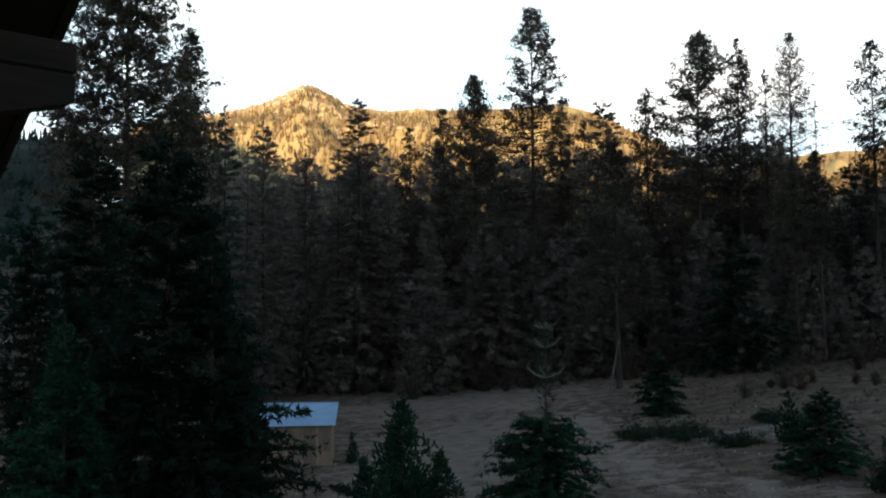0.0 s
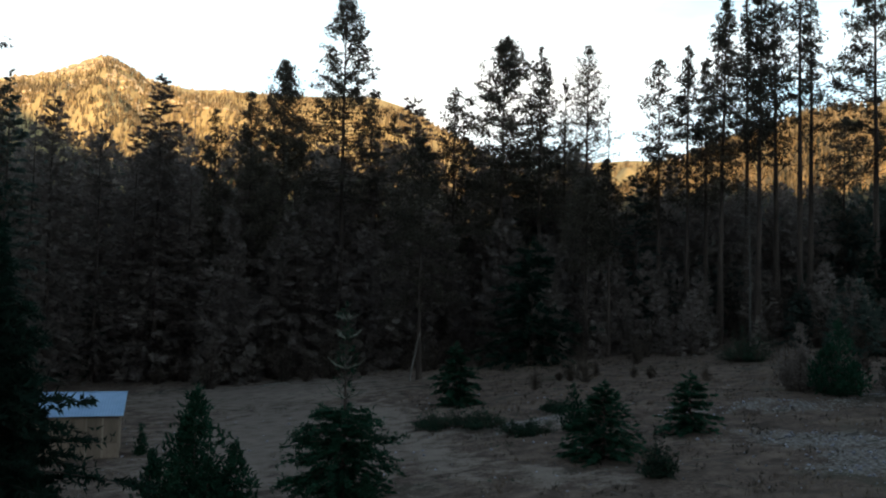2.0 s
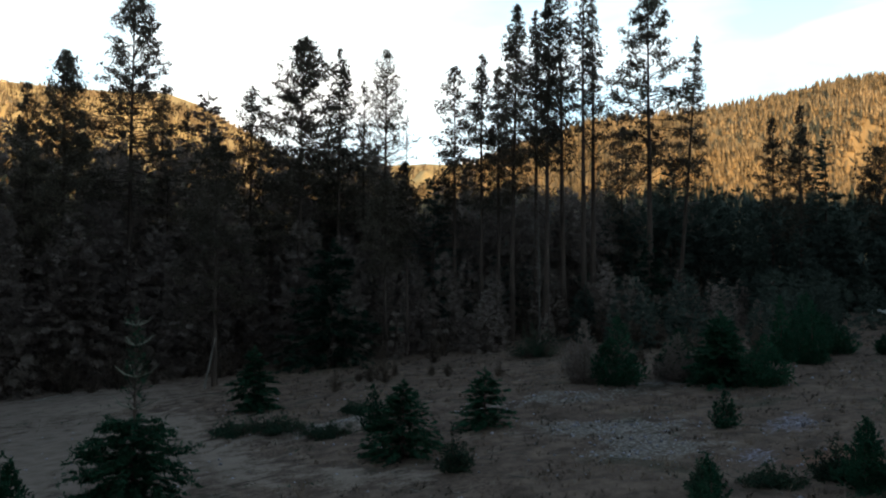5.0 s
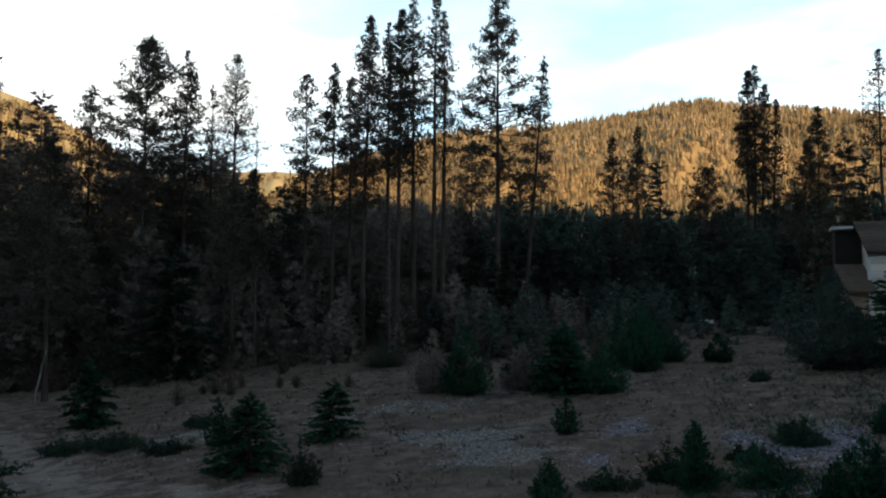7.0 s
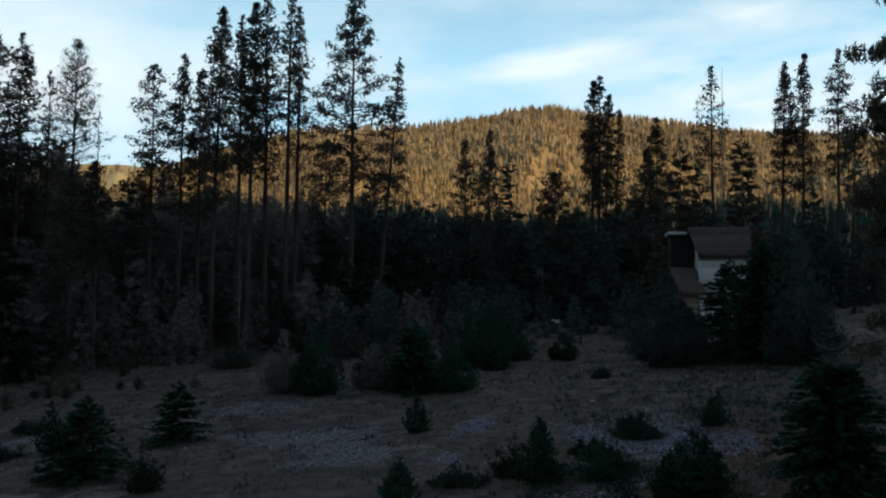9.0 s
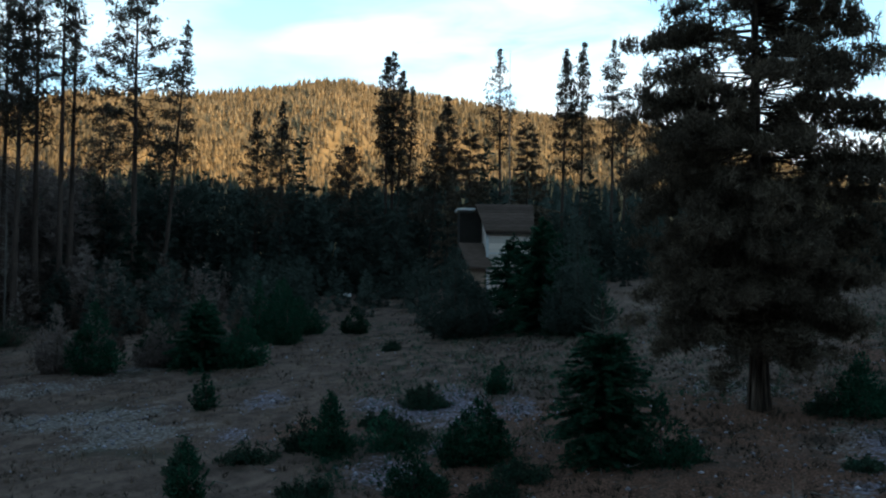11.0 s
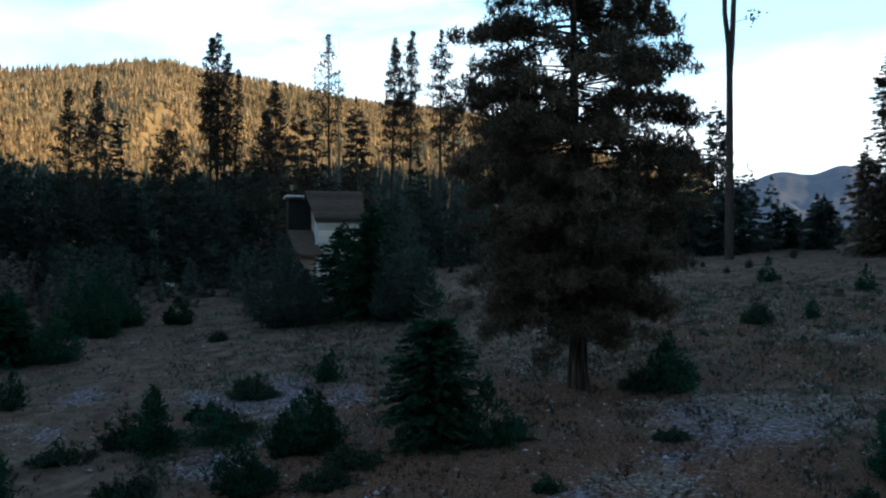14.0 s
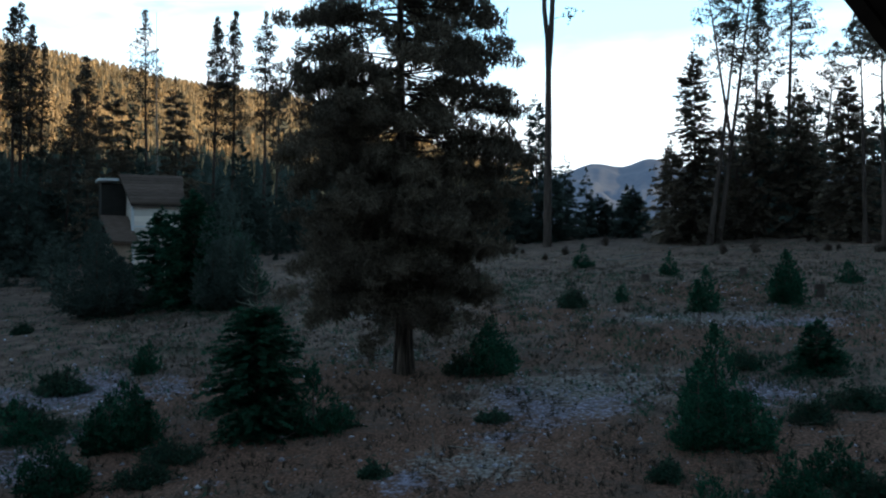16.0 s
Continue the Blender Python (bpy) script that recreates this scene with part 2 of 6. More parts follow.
def ground_material():
    m = bpy.data.materials.new("meadow_ground")
    m.use_nodes = True
    n, l = m.node_tree.nodes, m.node_tree.links
    p = n["Principled BSDF"]
    p.inputs["Roughness"].default_value, p.inputs["Specular IOR Level"].default_value = 0.95, 0.15
    tc = n.new("ShaderNodeTexCoord")

    def noise_node(scale, detail=6.0, rough=0.6):
        k = n.new("ShaderNodeTexNoise")
        k.inputs["Scale"].default_value, k.inputs["Detail"].default_value, k.inputs["Roughness"].default_value = scale, detail, rough
        l.new(tc.outputs["Object"], k.inputs["Vector"])
        return k

    def ramp_node(source, c0, c1, p0, p1):
        r = n.new("ShaderNodeValToRGB")
        r.color_ramp.elements[0].color, r.color_ramp.elements[1].color = (*c0, 1), (*c1, 1)
        r.color_ramp.elements[0].position, r.color_ramp.elements[1].position = p0, p1
        l.new(source, r.inputs[0])
        return r

    def mix(fac, a, b):
        k = n.new("ShaderNodeMixRGB")
        l.new(fac, k.inputs["Fac"])
        l.new(a, k.inputs["Color1"])
        l.new(b, k.inputs["Color2"])
        return k.outputs[0]

    big, mid, fine = noise_node(0.22), noise_node(1.3), noise_node(9.0, 4.0)
    grass = ramp_node(mid.outputs[0], (0.083, 0.058, 0.047), (0.245, 0.174, 0.138), 0.36, 0.66)
    green = ramp_node(fine.outputs[0], (0.032, 0.044, 0.030), (0.075, 0.078, 0.052), 0.35, 0.65)
    gravel = ramp_node(fine.outputs[0], (0.100, 0.080, 0.070), (0.38, 0.340, 0.315), 0.40, 0.66)
    dust = ramp_node(mid.outputs[0], (0.18, 0.138, 0.115), (0.285, 0.224, 0.188), 0.3, 0.7)

    def mask(name, wobble, edge):
        at = n.new("ShaderNodeAttribute")
        at.attribute_name = name
        add = n.new("ShaderNodeMath")
        add.operation = "ADD"
        part_n = n.new("ShaderNodeMath")
        part_n.operation = "MULTIPLY_ADD"
        part_n.inputs[1].default_value = 1.5
        l.new(wobble.outputs[0], part_n.inputs[0])
        l.new(fine.outputs[0], part_n.inputs[2])
        l.new(at.outputs["Fac"], add.inputs[0])
        l.new(part_n.outputs[0], add.inputs[1])
        k = n.new("ShaderNodeMapRange")
        k.inputs["From Min"].default_value, k.inputs["From Max"].default_value = edge + 0.08, edge + 0.36
        l.new(add.outputs[0], k.inputs["Value"])
        return k.outputs[0]

    c = mix(ramp_node(big.outputs[0], (0, 0, 0), (1, 1, 1), 0.56, 0.70).outputs[0], grass.outputs[0], green.outputs[0])
    soil = ramp_node(fine.outputs[0], (0.078, 0.053, 0.042), (0.200, 0.140, 0.110), 0.35, 0.65)
    c = mix(ramp_node(noise_node(0.6).outputs[0], (0, 0, 0), (1, 1, 1), 0.50, 0.60).outputs[0], c, soil.outputs[0])
    bare = ramp_node(noise_node(16.0, 4.0).outputs[0], (0.072, 0.039, 0.027), (0.285, 0.162, 0.113), 0.38, 0.70)
    c = mix(mask("soil", mid, 1.60), c, bare.outputs[0])
    c = mix(mask("track", mid, 1.66), c, dust.outputs[0])
    worn = ramp_node(mid.outputs[0], (0.225, 0.174, 0.145), (0.325, 0.256, 0.212), 0.3, 0.7)
    c = mix(mask("path", mid, 1.74), c, worn.outputs[0])
    c = mix(mask("stony", mid, 1.74), c, gravel.outputs[0])
    slate = ramp_node(fine.outputs[0], (0.110, 0.084, 0.080), (0.36, 0.335, 0.435), 0.42, 0.66)
    c = mix(mask("slate", mid, 1.74), c, slate.outputs[0])
    l.new(c, p.inputs["Base Color"])
    bp = n.new("ShaderNodeBump")
    bp.inputs["Strength"].default_value, bp.inputs["Distance"].default_value = 0.5, 0.10
    l.new(fine.outputs[0], bp.inputs["Height"])
    l.new(bp.outputs[0], p.inputs["Normal"])
    return m


GROUND = ground_material()


# ---- mesh helpers ----
def tri_object(name, verts, tris, mat, parent=None, label="", smooth=False):
    """One mesh object from arrays of corners and triangles."""
    me = bpy.data.meshes.new(name)
    verts, tris = np.asarray(verts, dtype=np.float32), np.asarray(tris, dtype=np.int32)
    me.vertices.add(len(verts))
    me.vertices.foreach_set("co", verts.ravel())
    me.loops.add(tris.size)
    me.loops.foreach_set("vertex_index", tris.ravel())
    me.polygons.add(len(tris))
    me.polygons.foreach_set("loop_start", np.arange(0, tris.size, 3, dtype=np.int32))
    if smooth:
        me.polygons.foreach_set("use_smooth", np.ones(len(tris), dtype=bool))
    me.update(calc_edges=True)
    me.materials.append(mat)
    ob = new(name, me)
    if parent is not None:
        ob.parent = parent
    return tagged(ob, label)


def part(name, bm, mat, parent=None, label="", smooth=False):
    me = bpy.data.meshes.new(name)
    bm.to_mesh(me)
    bm.free()
    me.materials.append(mat)
    if smooth:
        me.polygons.foreach_set("use_smooth", np.ones(len(me.polygons), dtype=bool))
    ob = new(name, me)
    if parent is not None:
        ob.parent = parent
    return tagged(ob, label)


def empty(name, m, label, category, group=""):
    ob = new(name)
    ob.matrix_basis = m
    return tagged(ob, label, category, group)


def box_bm(lo, hi, bevel=0.01, bm=None):
    bm = bm or bmesh.new()
    made = bmesh.ops.create_cube(bm, size=1.0)["verts"]
    for v in made:
        v.co = Vector([(lo[i] + hi[i]) / 2 + v.co[i] * (hi[i] - lo[i]) for i in range(3)])
    if bevel:
        edges = {e for v in made for e in v.link_edges}
        bmesh.ops.bevel(bm, geom=list(edges), offset=bevel, segments=1, affect="EDGES")
    return bm


def prism_bm(profile, y0, y1, bm=None):
    """A profile in x and z, drawn out along y."""
    bm = bm or bmesh.new()
    a = [bm.verts.new((x, y0, z)) for x, z in profile]
    b = [bm.verts.new((x, y1, z)) for x, z in profile]
    k = len(profile)
    bm.faces.new(a)
    bm.faces.new(b[::-1])
    for i in range(k):
        bm.faces.new((a[i], b[i], b[(i + 1) % k], a[(i + 1) % k]))
    bmesh.ops.recalc_face_normals(bm, faces=bm.faces)
    return bm


class Pile:
    """Collects corners and triangles of one mesh."""

    def __init__(self):
        self.v, self.t, self.count = [], [], 0

    def add(self, v, t):
        self.v.append(np.asarray(v, dtype=np.float32).reshape(-1, 3))
        self.t.append(np.asarray(t, dtype=np.int32).reshape(-1, 3) + self.count)
        self.count += len(self.v[-1])

    def tube(self, points, radii, sides=6, rng=None, wob=0.0):
        points, radii = np.asarray(points, dtype=float), np.asarray(radii, dtype=float)
        k = len(points)
        tang = np.gradient(points, axis=0)
        tang /= np.linalg.norm(tang, axis=1)[:, None] + 1e-9
        ref = np.where(np.abs(tang[:, 2:3]) > 0.9, [[1.0, 0, 0]], [[0, 0, 1.0]])
        a = np.cross(tang, ref)
        a /= np.linalg.norm(a, axis=1)[:, None] + 1e-9
        b = np.cross(tang, a)
        ang = np.arange(sides) * 2 * np.pi / sides
        rr = radii[:, None] * np.ones((1, sides))
        if rng is not None and wob:
            rr = rr * (1 + wob * rng.normal(size=rr.shape))
        ring = points[:, None] + rr[..., None] * (np.cos(ang)[None, :, None] * a[:, None] + np.sin(ang)[None, :, None] * b[:, None])
        i, j = np.meshgrid(np.arange(k - 1), np.arange(sides), indexing="ij")
        p, q = i * sides + j, i * sides + (j + 1) % sides
        t = np.concatenate([np.stack([p, q, p + sides], -1).reshape(-1, 3), np.stack([q, q + sides, p + sides], -1).reshape(-1, 3)])
        cap = np.stack([np.full(sides - 2, (k - 1) * sides), (k - 1) * sides + np.arange(1, sides - 1), (k - 1) * sides + np.arange(2, sides)], -1)
        self.add(ring, np.concatenate([t, cap]))

    def twigs(self, start, end, r0, r1):
        """Many thin three-sided sticks at once."""
        start, end = np.asarray(start), np.asarray(end)
        d = end - start
        d = d / (np.linalg.norm(d, axis=1)[:, None] + 1e-9)
        a = np.cross(d, [0.21, 0.34, 0.92])
        a /= np.linalg.norm(a, axis=1)[:, None] + 1e-9
        b = np.cross(d, a)
        ring = []
        for pt, r in ((start, r0), (end, r1)):
            for g in (0, 2.094, 4.189):
                ring.append(pt + np.asarray(r).reshape(-1, 1) * (math.cos(g) * a + math.sin(g) * b))
        v = np.stack(ring, 1)
        t = np.array([(0, 1, 3), (1, 4, 3), (1, 2, 4), (2, 5, 4), (2, 0, 5), (0, 3, 5)])
        self.add(v, t[None] + (np.arange(len(v)) * 6)[:, None, None])

    def scatter(self, template, origin, along, up, size):
        """Copies of a leafy template: its z along a way, its y towards up."""
        tv, tt = template
        z = along / (np.linalg.norm(along, axis=1)[:, None] + 1e-9)
        y = up - (up * z).sum(1)[:, None] * z
        y /= np.linalg.norm(y, axis=1)[:, None] + 1e-9
        x = np.cross(y, z)
        frame3 = np.stack([x, y, z], 2) * np.asarray(size).reshape(-1, 1, 1)
        v = origin[:, None] + np.einsum("nij,kj->nki", frame3, tv)
        self.add(v, tt[None] + (np.arange(len(v)) * len(tv))[:, None, None])

    def put(self, name, mat, parent=None, label="", smooth=False):
        return tri_object(name, np.concatenate(self.v), np.concatenate(self.t), mat, parent, label, smooth)


def tuft_template(count, width, reach=-0.45, seed=1, broad=False):
    """Needles that stand out round a twig's end."""
    rng = np.random.default_rng(seed)
    v, t = [], []
    while len(t) < count * (2 if broad else 1):
        d = rng.normal(size=3)
        d /= np.linalg.norm(d)
        if d[2] < reach:
            continue
        side = np.cross(d, rng.normal(size=3))
        side *= width / np.linalg.norm(side)
        r = rng.uniform(0.7, 1.0)
        k = len(v)
        if broad:
            v += [d * 0.05 + side * 0.4, d * 0.6 * r - side, d * r, d * 0.5 * r + side]
            t += [(k, k + 1, k + 2), (k, k + 2, k + 3)]
        else:
            v += [d * 0.1 * r - side, d * 0.2 * r + side, d * r]
            t += [(k, k + 1, k + 2)]
    return np.array(v), np.array(t)


def plume_template(count, width, seed=5):
    """A young pine's upright shoot, set all round with needles that point upward."""
    rng = np.random.default_rng(seed)
    v, t = [], []
    for i in range(count):
        a, f = i * 2.4, 0.75 * i / count
        d = np.array([math.cos(a) * 0.5, math.sin(a) * 0.5, 0.75]) + rng.normal(size=3) * 0.12
        side = np.cross(d, rng.normal(size=3))
        side *= width / np.linalg.norm(side)
        o = np.array([0, 0, f])
        k = len(v)
        v += [o - side, o + side, o + d * (0.62 - 0.25 * f)]
        t += [(k, k + 1, k + 2)]
    return np.array(v), np.array(t)


def spray_template(pairs, seed=2, wide=0.095):
    """A flat fir twig with side shoots, hanging a little."""
    rng = np.random.default_rng(seed)
    v, t = [], []

    def blade(o, d, length, width):
        k = len(v)
        if wide > 0.05:
            s = np.array([d[2], 0, -d[0]]) * width
            v.extend([o - s, o + s, o + d * length + np.array([0, -0.22 * length * length, 0])])
            t.append((k, k + 1, k + 2))
            return
        s = np.array([d[2], 0, -d[0]]) * width
        n = np.array([0, width * 0.5, 0])
        tip = o + d * length + np.array([0, -0.22 * length * length, 0])
        v.extend([o - s * 0.5, o + d * length * 0.45 + s - n, tip, o + d * length * 0.45 - s + n])
        t.extend([(k, k + 1, k + 2), (k, k + 2, k + 3)])

    blade(np.zeros(3), np.array([0, 0, 1.0]), 1.0, wide)
    for i in range(pairs):
        f = 0.08 + 0.8 * i / pairs
        for side in (-1, 1):
            g = radians(rng.uniform(42, 62)) * side
            o = np.array([0, -0.22 * f * f, f])
            blade(o, np.array([math.sin(g), rng.uniform(-0.12, 0.12), math.cos(g)]), 0.58 * (1 - 0.6 * f) * rng.uniform(0.8, 1.2), wide)
    return np.array(v), np.array(t)


def grass_template(count, seed=3):
    rng = np.random.default_rng(seed)
    v, t = [], []
    for _ in range(count):
        a, lean = rng.uniform(0, 6.28), rng.uniform(0.15, 0.8)
        d = np.array([math.cos(a) * lean, math.sin(a) * lean, 1.0])
        s = np.array([-math.sin(a), math.cos(a), 0]) * 0.045
        o = rng.normal(size=3) * [0.12, 0.12, 0]
        k = len(v)
        v += [o - s, o + s, o + d * rng.uniform(0.6, 1.0)]
        t += [(k, k + 1, k + 2)]
    return np.array(v), np.array(t)


TUFT, THIN_TUFT = tuft_template(5, 0.15, -0.6), tuft_template(6, 0.08, seed=4)
YOUNG_TUFT, ROUND_TUFT = plume_template(8, 0.105), tuft_template(4, 0.15, -0.6, seed=14)
BRISTLE = tuft_template(6, 0.10, -0.3, seed=12)
LEAVES = tuft_template(5, 0.18, -0.8, seed=6)
SPRAY, BIG_SPRAY, COARSE_SPRAY = spray_template(3, 2, 0.11), spray_template(3, 7, 0.11), spray_template(2, 8, 0.17)
WOOD_SPRAY = spray_template(2, 7, 0.13)
TUSSOCK, HERB = grass_template(6), grass_template(5, 9)
UP = np.array([0, 0, 1.0])


# ---- ground ----
def ground_z(x, y):
    """The meadow climbs to +x, falls a little to +y and is slightly uneven."""
    x, y = np.asarray(x, dtype=float), np.asarray(y, dtype=float)
    z = np.where(x > 0, 13.3 * np.tanh(x / 140), 1.76 * np.tanh(x / 40)) - 1.04 * np.tanh(y / 40)
    # a low gravel bank: the meadow beyond it lies a little higher
    edge = y - np.interp(x, [8, 12.6, 17, 20.1, 25.5], [33.3, 33.1, 32.8, 30.8, 29.6])
    step = 1 / (1 + np.exp(-np.clip(edge / 0.16, -40, 40))) * np.exp(-(np.clip(edge, 0, None) / 6.0) ** 2)
    z = z + 0.30 * step * np.exp(-(((x - 16.5) / 8.5) ** 6))
    near = np.exp(-((x - 20) ** 2 + (y - 20) ** 2) / 90.0**2)
    return z + near * (0.05 * np.sin(x * 0.9 + 1.3) * np.sin(y * 0.8) + 0.04 * np.sin(x * 2.1 + y * 1.3) + 0.03 * np.sin(y * 2.9 - x * 1.7))


# centre x, y, half length, half width, turn in degrees
STONY = [
    (11.0, 33.3, 3.0, 0.8, -2), (20.0, 31.0, 5.0, 0.9, -24), (25.4, 30.8, 1.6, 1.2, 0), (18.0, 24.6, 3.4, 1.9, -50), (17.0, 21.5, 2.6, 1.6, 52), (16.6, 20.6, 2.4, 1.2, -45),
    (16.6, 2.4, 1.9, 1.3, -60), (22.0, 0.6, 3.4, 2.6, -50), (27.0, 6.5, 2.2, 1.6, 20), (32.8, -4.0, 1.8, 4.6, 0), (35.5, 8.6, 1.4, 3.0, -15),
]
SOIL = [
    (17.0, 2.2, 5.0, 4.2, 0), (17.2, -4.6, 3.0, 3.4, 0), (16.6, 8.4, 3.4, 3.6, 0), (24.5, 5.6, 4.5, 4.0, 0), (28.0, -1.5, 3.5, 3.5, 0), (34.0, 2.0, 4.0, 3.0, 20),
    (30.0, -7.0, 4.0, 3.0, 0), (40.0, -5.0, 4.0, 3.5, 0), (22.0, 11.0, 2.5, 1.6, 30), (19.0, 16.0, 1.6, 1.6, 0),
]
SLATE = [
    (17.9, 18.0, 1.2, 0.7, 45), (21.8, 20.4, 1.7, 1.0, 43), (22.2, 16.5, 1.3, 0.7, 37),
    (22.7, 13.7, 3.6, 1.1, 31), (15.6, 11.3, 1.1, 0.6, 36), (22.9, 11.6, 2.4, 0.6, 27),
    (21.1, 1.7, 2.6, 1.0, 6), (20.2, 0.9, 1.7, 0.6, 3), (18.4, 2.4, 0.8, 0.6, 8), (18.7, 11.5, 1.4, 0.4, 32),
    (21.1, -0.2, 1.4, 1.2, -1), (31.5, -6.4, 1.6, 2.1, -11), (21.9, -4.0, 1.7, 1.2, -10), (15.6, 3.3, 0.7, 0.9, 12),
    (16.3, 11.7, 1.4, 1.0, 36), (15.1, 7.2, 0.6, 0.4, 25),
    (22.1, 14.8, 1.5, 1.4, 34),
]
PATHWAY = [(6.7, 30.0, 1.0, 6.5, 4), (9.2, 24.3, 0.9, 3.6, 28), (6.4, 41.5, 1.5, 7.0, -4), (3.5, 52.5, 2.6, 6.0, 35)]
TRACK = [(6.7, 30.0, 1.1, 6.0, 4), (9.0, 24.5, 1.0, 3.4, 28), (1.0, 55.0, 10.5, 10.0, 0), (1.5, 38.0, 6.5, 16.0, 0), (6.0, 41.0, 2.2, 6.5, -4), (9.8, 32.9, 4.5, 1.0, -8)]


def patch(x, y, ellipses):
    """1 in the middle of the nearest patch, 0 at its rim, below 0 outside."""
    best = np.full(np.shape(x), -1.0)
    for cx, cy, a, b, turn in ellipses:
        c, s = math.cos(radians(turn)), math.sin(radians(turn))
        u, v = ((x - cx) * c + (y - cy) * s) / a, (-(x - cx) * s + (y - cy) * c) / b
        best = np.maximum(best, 1 - np.sqrt(u * u + v * v))
    return best


def build_ground():
    k = 210
    u = np.linspace(-1, 1, k)
    gx, gy = np.meshgrid(25 + 16 * np.sinh(u * 5.6), 22 + 16 * np.sinh(u * 5.6), indexing="ij")
    gz = ground_z(gx, gy)
    v = np.stack([gx, gy, gz], -1).reshape(-1, 3)
    i, j = np.meshgrid(np.arange(k - 1), np.arange(k - 1), indexing="ij")
    p = i * k + j
    t = np.concatenate([np.stack([p, p + k, p + k + 1], -1).reshape(-1, 3), np.stack([p, p + k + 1, p + 1], -1).reshape(-1, 3)])
    ob = tri_object("ground", v, t, GROUND, smooth=True)
    for name, table in (("stony", STONY), ("track", TRACK), ("slate", SLATE), ("path", PATHWAY), ("soil", SOIL)):
        at = ob.data.attributes.new(name, "FLOAT", "POINT")
        at.data.foreach_set("value", (0.5 + 0.6 * patch(v[:, 0], v[:, 1], table)).astype(np.float32))
    return tagged(ob, "uneven meadow of dry brown grass with stony patches", "ground", kind="structure")


ground = build_ground()


# ---- mountains ----
def rough(x, y, seed, size):
    """Smooth unevenness, from sines at several sizes and turns."""
    rng = np.random.default_rng(seed)
    z = 0
    for o in range(5):
        for _ in range(3):
            a, ph = rng.uniform(0, 6.28), rng.uniform(0, 6.28)
            f = 6.28 / (size / 1.9**o)
            z = z + np.sin((x * math.cos(a) + y * math.sin(a)) * f + ph) * 0.55**o / 3
    return z


def mountain(name, mat, az0, az1, foot, ridge, skyline, label, seed, bump=0.03, foot_height=None, steps=(150, 44), size=260.0):
    """A slope between two azimuths that climbs from its foot to a ridge; skyline gives the ridge's rise for each azimuth."""
    na, nr = steps
    az = np.radians(np.linspace(az0, az1, na))[:, None]
    f = np.linspace(0, 1.35, nr)[None, :]
    r = foot + (ridge - foot) * f
    x, y = np.sin(az) * r, np.cos(az) * r
    top = skyline(np.degrees(az)) * ridge + 5.4
    low = ground_z(np.sin(az) * foot, np.cos(az) * foot) - 3
    climb = np.where(f < 1, np.minimum(f, 1) ** 0.9, 1 - (f - 1) * 1.6)
    z = low + (top - low) * climb
    z = z + rough(x, y, seed, size) * bump * ridge * np.clip(1.12 - np.abs(f - 0.5) * 2, 0.03, 1) ** 1.4 * np.clip(f * 4, 0, 1)
    v = np.stack([x, y, z], -1).reshape(-1, 3)
    i, j = np.meshgrid(np.arange(na - 1), np.arange(nr - 1), indexing="ij")
    p = i * nr + j
    t = np.concatenate([np.stack([p, p + nr + 1, p + nr], -1).reshape(-1, 3), np.stack([p, p + 1, p + nr + 1], -1).reshape(-1, 3)])
    ob = tri_object(name, v, t, mat, smooth=True)
    return tagged(ob, label, "mountain", kind="structure"), np.stack([x, y, z], -1)


def bumps(base, *peaks):
    def rise(a):
        return base + sum(h * np.exp(-(((a - c) / w) ** 2)) for c, w, h in peaks)
    return rise


def ridge_line(*knots):
    """A skyline through a few summits and saddles: azimuth, rise."""
    return lambda a: np.interp(a, [k[0] for k in knots], [k[1] for k in knots])


def slope_trees(name, grid, count, tall, seed, label, low=0.0, high=0.78, mat=None, bald=False, close=0.0):
    """Thousands of small conifers on a slope, thinner in places."""
    rng = np.random.default_rng(seed)
    na, nr = grid.shape[:2]
    i = rng.uniform(0, na - 1.001, count)
    j = rng.uniform(low, high, count) * (nr - 1.001)
    i0, j0 = i.astype(int), j.astype(int)
    fi, fj = (i - i0)[:, None], (j - j0)[:, None]
    o = (grid[i0, j0] * (1 - fi) + grid[i0 + 1, j0] * fi) * (1 - fj) + (grid[i0, j0 + 1] * (1 - fi) + grid[i0 + 1, j0 + 1] * fi) * fj
    thin = np.clip((j / (nr - 1) / high - 0.72) * 2.0, 0, 1) if bald else 0.0
    keep = rough(o[:, 0], o[:, 1], seed + 1, 140.0) + rng.uniform(-0.5, 0.9, count) - thin + close > 0.0
    o = o[keep]
    h = tall * rng.uniform(0.55, 1.25, len(o))
    w = h * rng.uniform(0.16, 0.26, len(o))
    ang = np.arange(3) * 2 * np.pi / 3
    spin = rng.uniform(0, 6.28, len(o))[:, None]
    def ring(k, lift, off):
        a = ang[None] + spin + off
        rr = w[:, None] * k * rng.uniform(0.7, 1.25, (len(o), 3))
        return np.stack([o[:, :1] + np.cos(a) * rr, o[:, 1:2] + np.sin(a) * rr, (o[:, 2] + h * lift)[:, None] + 0 * a], -1)
    apex = lambda lift: (o + np.stack([0 * h, 0 * h, h * lift], -1))[:, None]
    v = np.concatenate([ring(1.0, 0.0, 0), apex(0.62), ring(0.66, 0.42, 0.6), apex(1.0)], 1)
    t = []
    for b, a in ((0, 3), (4, 7)):
        t += [(b + q, b + (q + 1) % 3, a) for q in range(3)]
    t = np.array(t)
    ob = tri_object(name, v.reshape(-1, 3), (t[None] + (np.arange(len(o)) * 8)[:, None, None]).reshape(-1, 3), mat or SUNLIT_TREE)
    return tagged(ob, label, "forest", kind="stuff")


